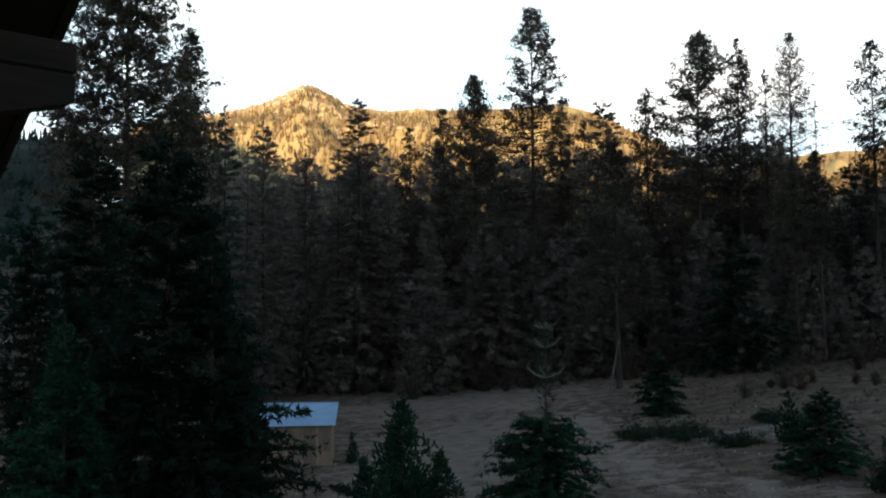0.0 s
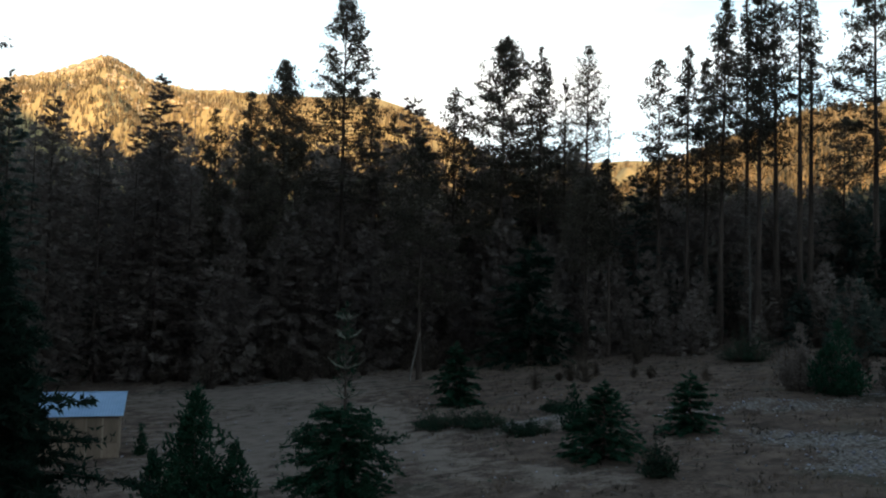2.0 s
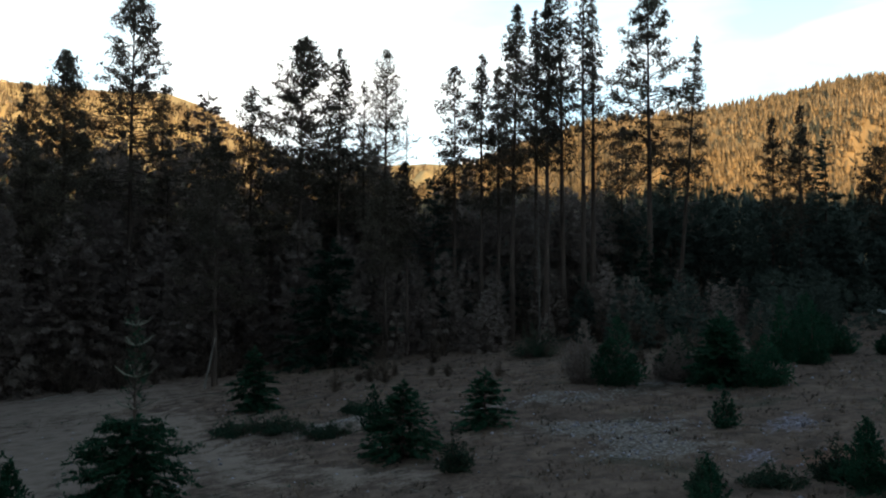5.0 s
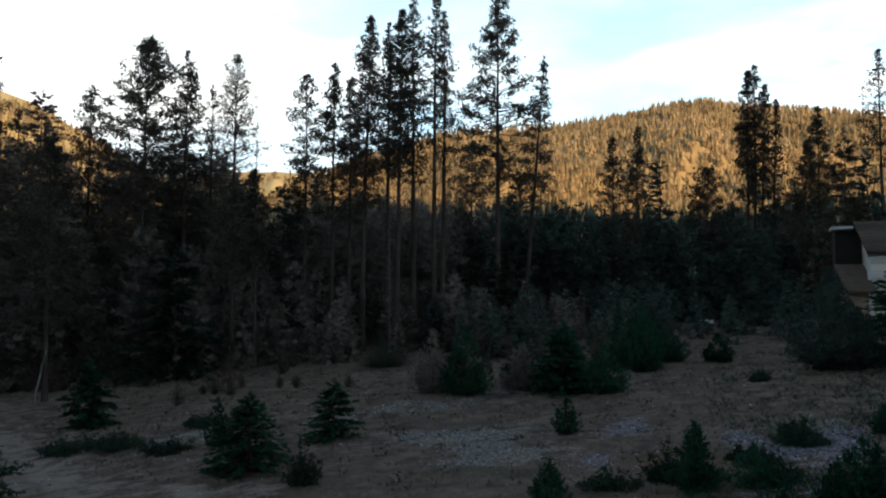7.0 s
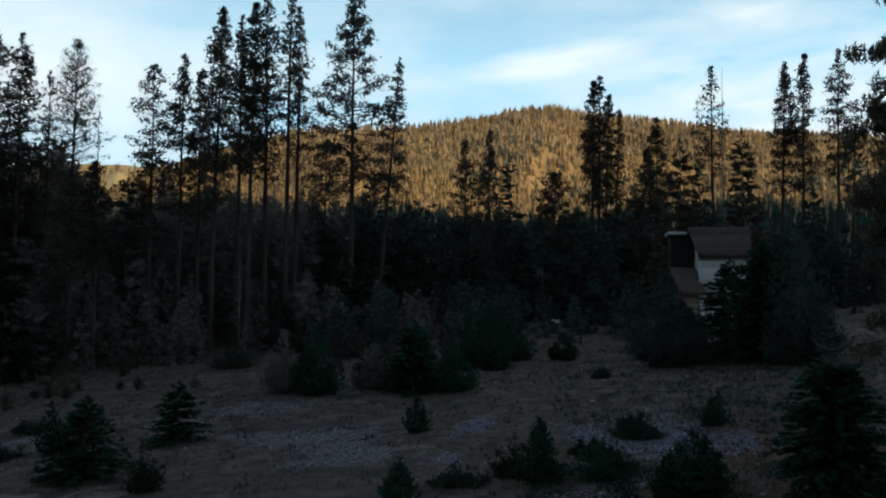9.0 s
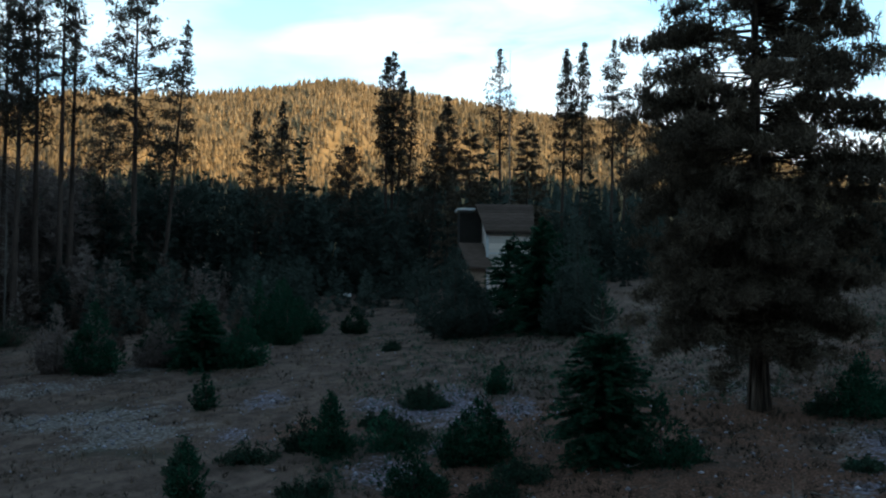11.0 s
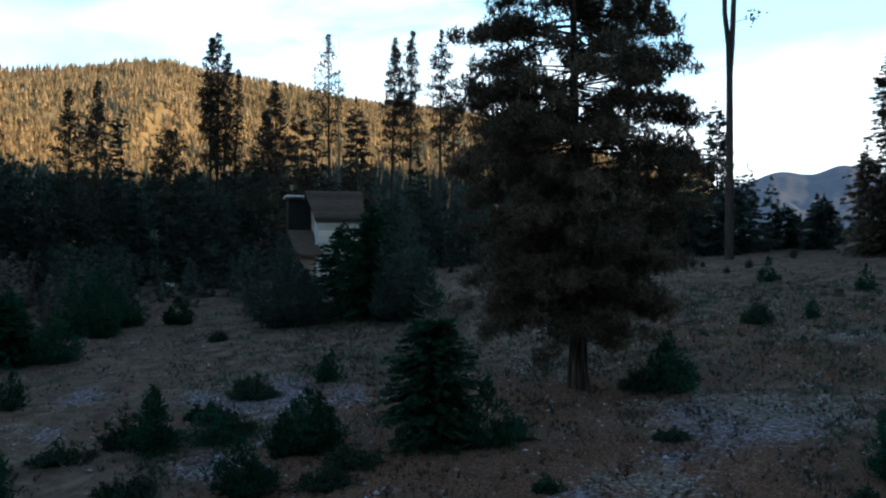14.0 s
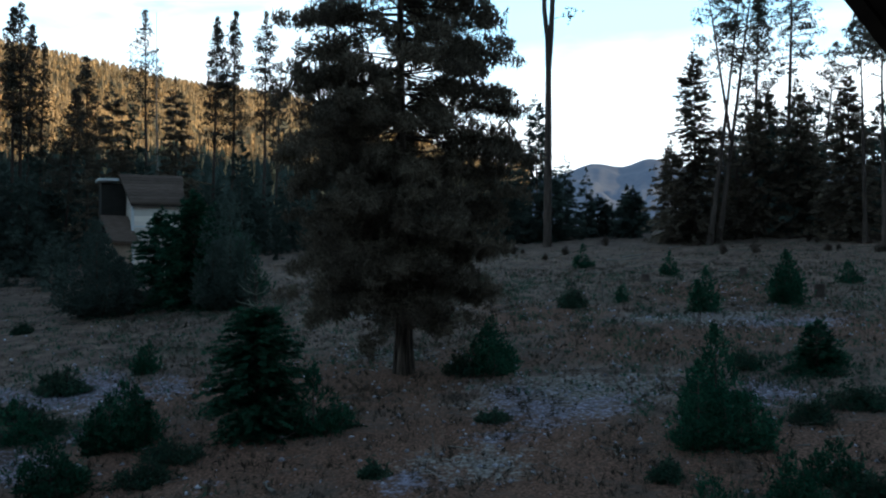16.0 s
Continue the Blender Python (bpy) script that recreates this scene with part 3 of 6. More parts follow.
def slope_rocks(name, grid, count, size, seed, label):
    """Broken outcrops on the high bare slope round the summit."""
    rng = np.random.default_rng(seed)
    na, nr = grid.shape[:2]
    i = np.clip(rng.normal(0.27, 0.11, count), 0.02, 0.95) * (na - 1.001)
    j = rng.uniform(0.46, 0.735, count) * (nr - 1.001)
    i0, j0 = i.astype(int), j.astype(int)
    fi, fj = (i - i0)[:, None], (j - j0)[:, None]
    o = (grid[i0, j0] * (1 - fi) + grid[i0 + 1, j0] * fi) * (1 - fj) + (grid[i0, j0 + 1] * (1 - fi) + grid[i0 + 1, j0 + 1] * fi) * fj
    o = o[rough(o[:, 0], o[:, 1], seed + 1, 60.0) + rng.uniform(-0.3, 0.3, count) > 0.1]
    n = len(o)
    v0 = np.array([(1, 0, 0), (0, 1, 0), (-1, 0, 0), (0, -1, 0), (0, 0, 0.7), (0, 0, -0.5)])
    t0 = np.array([(0, 1, 4), (1, 2, 4), (2, 3, 4), (3, 0, 4), (1, 0, 5), (2, 1, 5), (3, 2, 5), (0, 3, 5)])
    a = rng.uniform(0, 6.28, n)[:, None]
    v = v0[None] * rng.uniform(0.5, 1.5, (n, 6, 1)) * (size * rng.uniform(0.35, 1.3, n))[:, None, None]
    v = np.stack([v[..., 0] * np.cos(a) - v[..., 1] * np.sin(a), v[..., 0] * np.sin(a) + v[..., 1] * np.cos(a), v[..., 2]], -1) + o[:, None]
    ob = tri_object(name, v.reshape(-1, 3), (t0[None] + (np.arange(n) * 6)[:, None, None]).reshape(-1, 3), CRAG)
    return tagged(ob, label, "rocks", kind="stuff")


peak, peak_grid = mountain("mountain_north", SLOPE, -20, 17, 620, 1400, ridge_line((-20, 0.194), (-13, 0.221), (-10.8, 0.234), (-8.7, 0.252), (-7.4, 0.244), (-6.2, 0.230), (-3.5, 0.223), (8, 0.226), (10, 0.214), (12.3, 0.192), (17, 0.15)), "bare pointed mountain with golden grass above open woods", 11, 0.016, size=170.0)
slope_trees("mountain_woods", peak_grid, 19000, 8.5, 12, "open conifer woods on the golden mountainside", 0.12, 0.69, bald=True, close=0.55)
slope_rocks("mountain_rocks", peak_grid, 2600, 5.0, 13, "pale rock outcrops below the bare summit")
# dark foot woods added so the shaded lower slope doesn't show pale
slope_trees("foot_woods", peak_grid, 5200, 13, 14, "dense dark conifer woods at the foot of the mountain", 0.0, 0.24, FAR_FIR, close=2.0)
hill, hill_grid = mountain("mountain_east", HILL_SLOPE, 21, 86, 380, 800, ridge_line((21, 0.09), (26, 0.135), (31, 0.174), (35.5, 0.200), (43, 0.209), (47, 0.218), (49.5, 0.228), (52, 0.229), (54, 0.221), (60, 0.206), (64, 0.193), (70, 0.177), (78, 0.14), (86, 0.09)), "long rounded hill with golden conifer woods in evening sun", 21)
slope_trees("hillside_woods", hill_grid, 22000, 7.2, 22, "dense conifer woods covering the hill, coloured golden for the sun", 0.15, 0.738, close=1.0)
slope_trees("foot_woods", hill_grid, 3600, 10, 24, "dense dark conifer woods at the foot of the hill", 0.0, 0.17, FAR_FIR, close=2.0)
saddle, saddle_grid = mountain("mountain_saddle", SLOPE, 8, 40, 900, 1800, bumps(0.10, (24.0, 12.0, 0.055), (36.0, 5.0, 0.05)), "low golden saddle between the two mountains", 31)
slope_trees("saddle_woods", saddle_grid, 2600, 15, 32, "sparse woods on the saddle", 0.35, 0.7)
west, west_grid = mountain("mountain_west", SHADE_SLOPE, -62, -21.5, 500, 1000, bumps(0.165, (-45.0, 12.0, 0.06), (-23.5, 3.0, 0.01)), "wooded hill with its shade put into a dark colour", 41)
slope_trees("west_woods", west_grid, 3200, 12, 42, "conifer woods coloured dark for the shade on the hill", 0.4, 0.745, SHADE_SLOPE)
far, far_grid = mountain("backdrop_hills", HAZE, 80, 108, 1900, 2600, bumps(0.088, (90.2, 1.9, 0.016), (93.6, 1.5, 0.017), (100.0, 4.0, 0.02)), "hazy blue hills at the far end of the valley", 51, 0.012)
# unseen ridge added behind the viewer; its heights set where shade falls
behind, behind_grid = mountain("mountain_south", SHADE_SLOPE, 112, 300, 560, 1000, ridge_line((112, 0.19), (150, 0.19), (160, 0.21), (170, 0.268), (178, 0.288), (190, 0.335), (205, 0.39), (214, 0.44), (224, 0.53), (238, 0.55), (262, 0.38), (300, 0.26)), "unseen ridge added to hide the low sun from the valley", 61, 0.02)


# ---- trees ----
def stem_path(h, lean, rng, k=9, sway=0.012):
    f = np.linspace(0, 1, k)
    pts = np.stack([lean[0] * f, lean[1] * f, h * f], -1)
    drift = np.cumsum(rng.normal(size=(k, 2)) * sway * h / k, axis=0)
    pts[:, :2] += drift - drift[-1] * f[:, None]
    return pts


def along_stem(pts, f):
    k = len(pts) - 1
    i = np.clip((f * k).astype(int), 0, k - 1)
    g = (f * k - i)[:, None]
    return pts[i] * (1 - g) + pts[i + 1] * g


def tree(kind, x, y, label, category, group):
    return empty(kind, Matrix.Translation((x, y, float(ground_z(x, y)) - 0.05)), label, category, group)


def pine(x, y, h, spread, bare=0.4, seed=0, limbs=80, lean=(0, 0), tuft=0.31, shape=0, airy=False, dead=12):
    """A tall pine: a bare tapering trunk, limbs that rise towards the top, and tufts of needles with gaps between them."""
    rng = np.random.default_rng(seed)
    label = "sparse tall pine with thin bluish needles" if airy else "tall pine with bare trunk and tufted dark crown"
    thing = tree("pine_tree", x, y, label, "tree", "pines at the meadow's edge")
    pts = stem_path(h, lean, rng)
    f = np.linspace(0, 1, len(pts))
    r0 = 0.0086 * h + 0.02
    wood, boughs = Pile(), Pile()
    radii = r0 * (1 - 0.93 * f)
    radii[0] *= 1.35
    wood.tube(pts, radii, 8, rng, 0.05)
    spread = spread * (1.34 if spread < 3.2 else 1.12)
    n = int(limbs * 2.0) + 20
    u = rng.uniform(0, 1, n)
    u = u[rng.uniform(0, 1, n) < 0.5 + 1.2 * u]
    n = len(u)
    fh = bare + (0.995 - bare) * u
    base = along_stem(pts, fh)
    # a columnar crown with a blunt top, or a broad one that narrows upward
    if shape == 2:
        prof = np.interp(u, [0, 0.15, 0.5, 0.8, 0.92, 1.0], [0.85, 1.05, 0.92, 0.66, 0.40, 0.10])
    elif shape == 1 or spread < 3.2:
        prof = np.interp(u, [0, 0.12, 0.45, 0.75, 0.92, 1.0], [0.70, 1.0, 0.97, 0.66, 0.30, 0.05])
    else:
        prof = np.interp(u, [0, 0.1, 0.35, 0.7, 0.9, 1.0], [0.60, 0.95, 1.0, 0.62, 0.30, 0.08])
    # uneven sides: limbs are longer on some sides at some heights
    phi = rng.uniform(0, 2 * np.pi, n)
    uneven = 0.78 + 0.22 * np.sin(phi * 2 + fh * 9 + seed) + rng.normal(size=n) * 0.13
    length = np.clip(spread * 0.5 * prof * uneven, 0.12, None)
    rise = np.radians(-14 + 58 * u**1.3 + rng.normal(size=n) * 9)
    way = np.stack([np.cos(phi) * np.cos(rise), np.sin(phi) * np.cos(rise), np.sin(rise)], -1)
    tip = base + way * length[:, None] + UP * (length * 0.12)[:, None]
    wood_r = (0.010 + 0.009 * length)
    boughs.twigs(base, tip, wood_r, wood_r * 0.35)
    if dead:
        fd = rng.uniform(0.18, bare + 0.05, dead)
        bd, ph = along_stem(pts, fd), rng.uniform(0, 6.28, dead)
        ld = rng.uniform(0.8, 2.4, dead)
        mid = bd + np.stack([np.cos(ph) * ld * 0.6, np.sin(ph) * ld * 0.6, ld * rng.uniform(0.1, 0.6, dead)], -1)
        end = mid + np.stack([np.cos(ph) * ld * 0.4, np.sin(ph) * ld * 0.4, -ld * rng.uniform(0.0, 0.5, dead)], -1)
        boughs.twigs(bd, mid, 0.035, 0.022)
        boughs.twigs(mid, end, 0.022, 0.008)
    trunk = wood.put("trunk", BARK, thing, smooth=True)
    tagged(boughs.put("branchwork", BARK, trunk), kind="stuff")
    # round clumps of needle tufts towards the end of every limb
    tuft = tuft * 0.80
    per = np.maximum(1, np.round(length / (0.52 if airy else 0.41) + rng.uniform(-0.3, 0.4, n)).astype(int))
    limb = np.repeat(np.arange(n), per)
    s = 1.02 - rng.uniform(0, 0.72, len(limb)) ** 1.25
    heart = base[limb] + (tip - base)[limb] * s[:, None] + rng.normal(size=(len(limb), 3)) * 0.07 * np.minimum(1, length[limb])[:, None]
    wide = (0.15 if airy else 0.19) * rng.uniform(0.7, 1.25, len(limb)) * np.clip(length[limb] / 0.7, 0.6, 1.25)
    i = np.repeat(np.arange(len(limb)), 5 if airy else 6)
    off = rng.normal(size=(len(i), 3)) * [1.0, 1.0, 0.72]
    o = heart[i] + off * wide[i][:, None] * 0.72
    d = off * 0.5 + way[limb][i] * 0.5 + UP * 0.55 + rng.normal(size=(len(i), 3)) * 0.3
    size = tuft * rng.uniform(0.65, 1.2, len(i))
    needles = Pile()
    needles.scatter(THIN_TUFT if airy else TUFT, o, d, rng.normal(size=(len(i), 3)), size)
    # short tufts close in along the leading shoot
    k = 18
    drop = np.linspace(0.02, 0.085 * h, k)[:, None]
    phi = rng.uniform(0, 6.283, (k, 1))
    top = along_stem(pts, 1 - drop[:, 0] / h) + np.hstack([np.cos(phi), np.sin(phi), 0 * phi]) * drop * 0.17
    needles.scatter(THIN_TUFT if airy else TUFT, top, UP + rng.normal(size=(k, 3)) * 0.4, rng.normal(size=(k, 3)), tuft * np.linspace(0.5, 1.0, k))
    needles.put("crown", PINE, thing)
    return thing


def fir(x, y, h, spread, seed=0, grain=0.6, rough=0.25, leader=0.0, lean=(0, 0), kind="fir_tree", mat=None, label="", bare=0.03, dense=1.0, antler=1.0):
    """A fir: whorls of drooping branches clothed with flat sprays, to a pointed top."""
    rng = np.random.default_rng(seed)
    spread = spread * (1.22 if h < 6 else 1.08 if grain < 0.8 else 1.2)
    if not label:
        label = "dark dense conical fir among the trees" if h > 6 else "young green fir with a slender leading shoot" if leader else "small dark green conical fir on dry grass"
    thing = tree(kind, x, y, label, "tree", "firs round the meadow")
    pts = stem_path(h, lean, rng)
    wood, boughs = Pile(), Pile()
    f = np.linspace(0, 1, len(pts))
    wood.tube(pts, (0.009 * h + 0.012) * (1 - 0.94 * f), 7, rng, 0.05)
    small = h < 6
    gap = max(0.10, grain * (0.5 if small else 0.62)) / dense
    z0 = max(bare * h, 0.06)
    heights = np.arange(z0, h * 0.985, gap)
    idx = np.repeat(np.arange(len(heights)), 12 if small else 10 if grain < 0.6 else 7)
    u = (heights[idx] + rng.normal(size=len(idx)) * gap * 0.3) / h
    keep = rng.uniform(size=len(idx)) < 0.92
    if leader:
        keep &= (u < 1 - leader) | (rng.uniform(size=len(idx)) < 0.3)
    u = np.clip(u[keep], 0.0, 0.985)
    n = len(u)
    phi = rng.uniform(0, 2 * np.pi, n)
    if leader:
        cone = np.interp(u / (1 - leader), [0, 0.12, 0.42, 0.75, 1.0, 1.1], [0.78, 1.0, 1.0, 0.84, 0.46, 0.0])
    elif small:
        cone = np.interp(u, [0, 0.1, 0.4, 0.7, 1.0], [0.85, 1.0, 0.76, 0.42, 0.02])
    elif grain < 0.8:
        cone = np.clip(1 - u, 0.0, 1) ** 0.76 * np.minimum(1.0, 0.72 + u * 2.2)
    else:
        cone = np.interp(u, [0, 0.12, 0.5, 0.8, 0.95, 1.0], [0.74, 1.0, 0.80, 0.45, 0.2, 0.07])
    uneven = 1 + rough * (0.45 * np.sin(phi * 2 + u * 11 + seed) + rng.normal(size=n) * 0.35) + rng.normal(size=n) * 0.09
    length = np.clip(spread * 0.5 * cone * uneven, 0.05, None)
    thin = np.zeros(n, dtype=bool)
    if leader:
        thin = u > 1 - leader
        length = np.where(thin, spread * 0.5 * (0.34 * (1 - u) / leader + 0.06), length)
    base = along_stem(pts, u)
    rise = np.radians(np.where(thin, 42, -4 + 34 * u**2) + rng.normal(size=n) * 7)
    way = np.stack([np.cos(phi) * np.cos(rise), np.sin(phi) * np.cos(rise), np.sin(rise)], -1)
    sag = np.where(thin, -0.25, 0.10 if small else 0.16)

    def at(i, s):
        return base[i] + way[i] * (length[i] * s)[:, None] - UP * (sag[i] * length[i] * s * s)[:, None]

    every = np.arange(n)
    if grain < 0.6:
        boughs.twigs(base, at(every, np.full(n, 0.55)), 0.006 + 0.008 * length, 0.004 + 0.004 * length)
        boughs.twigs(at(every, np.full(n, 0.55)), at(every, np.ones(n)), 0.004 + 0.004 * length, np.full(n, 0.003))
    trunk = wood.put("trunk", BARK, thing, smooth=True)
    if grain < 0.6:
        tagged(boughs.put("branchwork", BARK, trunk), kind="stuff")
    leaf = grain if grain < 0.8 else 0.66 * grain
    per = np.maximum(1, (length / (grain * (0.22 if small else 0.27)) * (grain / leaf) ** 0.9).astype(int) + 1)
    per = np.where(thin, 2, per)
    i = np.repeat(every, per)
    s = np.clip(rng.uniform(0.0, 1.0, len(i)) ** 0.7, 0.1, 1)
    side = rng.choice([-1.0, 1.0], len(i)) * rng.uniform(0.2, 0.95, len(i))
    d = way[i] + np.stack([-np.sin(phi[i]), np.cos(phi[i]), 0 * side], -1) * side[:, None] - UP * (sag[i] * s * 1.2)[:, None] + rng.normal(size=(len(i), 3)) * 0.2
    size = leaf * rng.uniform(0.7, 1.2, len(i)) * (1.05 - 0.45 * s) * np.clip(length[i] / (leaf * 0.9), 0.4, 1) * np.where(thin[i], 0.5, 1)
    needles = Pile()
    flat = 1.0 if grain < 0.55 else 0.5
    needles.scatter(SPRAY if grain < 0.55 else BIG_SPRAY if grain < 0.8 else COARSE_SPRAY, at(i, s), d, UP * flat + rng.normal(size=(len(i), 3)) * 0.6, size)
    if h > 5 and grain < 0.5:
        # rounder clusters at the ends of the boughs
        k = i[::2]
        o = at(k, rng.uniform(0.7, 1.03, len(k))) + rng.normal(size=(len(k), 3)) * grain * 0.22
        needles.scatter(ROUND_TUFT, o, way[k] + UP * 0.2 + rng.normal(size=o.shape) * 0.4, rng.normal(size=o.shape), grain * rng.uniform(0.3, 0.55, len(k)))
    tip = np.tile(pts[-1], (4, 1)) - UP * np.array([[0.0], [0.1], [0.2], [0.3]]) * grain * 1.5
    needles.scatter(SPRAY, tip, UP + rng.normal(size=(4, 3)) * 0.35, rng.normal(size=(4, 3)), np.full(4, grain * 0.45))
    needles.put("crown", mat or (YOUNG if h < 6 else FIR), thing)
    if leader:
        # pale young shoots that curve upward round the leading shoot
        shoot = Pile()
        for f0, reach in ((1 - leader * 0.9, 0.40), (1 - leader * 0.62, 0.34), (1 - leader * 0.34, 0.30), (1 - leader * 0.16, 0.12)):
            k = 7
            b = along_stem(pts, np.full(k, f0))
            a = np.arange(k) * 6.283 / k + rng.uniform(-0.3, 0.3, k)
            side = np.stack([np.cos(a), np.sin(a), 0 * a], -1)
            r = 0.85 * antler * np.minimum(spread * 0.5 * (reach + 0.1), 0.2 + reach * 0.7) * rng.uniform(0.5, 1.15, k)[:, None]
            p1, p2 = b + side * r * 0.6 + UP * r * 0.2, b + side * r + UP * r * rng.uniform(0.3, 0.8, k)[:, None]
            shoot.twigs(b, p1, 0.014 * antler, 0.011 * antler)
            shoot.twigs(p1, p2, 0.011 * antler, 0.006 * antler)
        tagged(shoot.put("leading_shoot", SHOOT, thing), "pale antler-like young shoots", kind="stuff")
    return thing


def big_fir(x, y, h, spread, seed=0):
    """The broad old fir with layered drooping limbs over a stout ridged trunk."""
    rng = np.random.default_rng(seed)
    thing = tree("old_fir_tree", x, y, "broad old fir with layered limbs and furrowed trunk", "tree", "")
    spread = spread * 1.22
    pts = stem_path(h, (0.0, 0.0), rng, 12, 0.006)
    f = np.linspace(0, 1, len(pts))
    wood, boughs = Pile(), Pile()
    radii = 0.20 * (1 - 0.92 * f)
    radii[0] = 0.29
    wood.tube(pts, radii, 14, rng, 0.07)
    # ridges of bark at the foot
    for k in range(16):
        a = k * 6.283 / 16 + rng.uniform(-0.15, 0.15)
        zz = np.linspace(0, 2.6, 6)
        rr = np.interp(zz, [0, h / 11, h], [0.28, 0.19, 0.02])
        aa = a + np.cumsum(rng.normal(size=6) * 0.05)
        wood.tube(np.stack([np.cos(aa) * rr, np.sin(aa) * rr, zz], -1), [0.05, 0.04, 0.035, 0.035, 0.03, 0.012], 4, rng, 0.2)
    n = 430
    u = np.sort(rng.uniform(0, 1, n) ** 1.15)
    z = 1.9 + (h - 2.1) * u
    phi = rng.uniform(0, 2 * np.pi, n)
    prof = np.interp(u, [0, 0.06, 0.16, 0.35, 0.6, 0.85, 1], [0.70, 0.92, 1.0, 0.96, 0.80, 0.45, 0.06])
    # layers: limbs gather in tiers with gaps of sky between them
    tier = 0.92 + 0.08 * np.sin(z * 4.4 + np.sin(phi * 2) * 2.6)
    length = spread * 0.5 * prof * tier * rng.uniform(0.72, 1.02, n)
    base = along_stem(pts, z / h)
    rise = np.radians(-10 + 26 * u + rng.normal(size=n) * 6)
    way = np.stack([np.cos(phi) * np.cos(rise), np.sin(phi) * np.cos(rise), np.sin(rise)], -1)
    sag = rng.uniform(0.02, 0.14, n)

    def at(i, s):
        return base[i] + way[i] * (length[i] * s)[:, None] - UP * (sag[i] * length[i] * s * s)[:, None]

    every = np.arange(n)
    for a, b in ((0, 0.35), (0.35, 0.7), (0.7, 1.0)):
        boughs.twigs(at(every, np.full(n, a)), at(every, np.full(n, b)), 0.035 * (1.08 - a), 0.035 * (1.08 - b))
    trunk = wood.put("trunk", FURROWED, thing, "furrowed reddish grey trunk", smooth=True)
    tagged(boughs.put("branchwork", BARK, trunk), kind="stuff")
    # clumps of short sprays along the outer part of every limb
    across = np.stack([-np.sin(phi), np.cos(phi), 0 * phi], -1)
    per = np.maximum(2, (length / 0.24).astype(int))
    j = np.repeat(every, per)
    # high limbs are bare near the trunk
    inner = np.interp(z[j], [3.0, 6.5], [0.2, 0.42])
    s = inner + (0.99 - inner) * rng.uniform(0, 1, len(j)) ** 0.85
    side = rng.uniform(-1, 1, len(j))
    spot = at(j, s) + across[j] * (side * length[j] * 0.26 * (1.1 - s))[:, None]
    wide = rng.uniform(0.11, 0.22, len(j))
    i = np.repeat(np.arange(len(j)), 11)
    o = spot[i] + rng.normal(size=(len(i), 3)) * wide[i][:, None] * [0.75, 0.75, 0.55]
    d = way[j][i] + (o - spot[i]) / wide[i][:, None] * 0.7 + rng.normal(size=(len(i), 3)) * 0.25
    needles = Pile()
    needles.scatter(BRISTLE, o, d, UP * 0.5 + rng.normal(size=(len(i), 3)) * 0.8, rng.uniform(0.15, 0.27, len(i)))
    needles.put("crown", OLD_FIR, thing)
    return thing


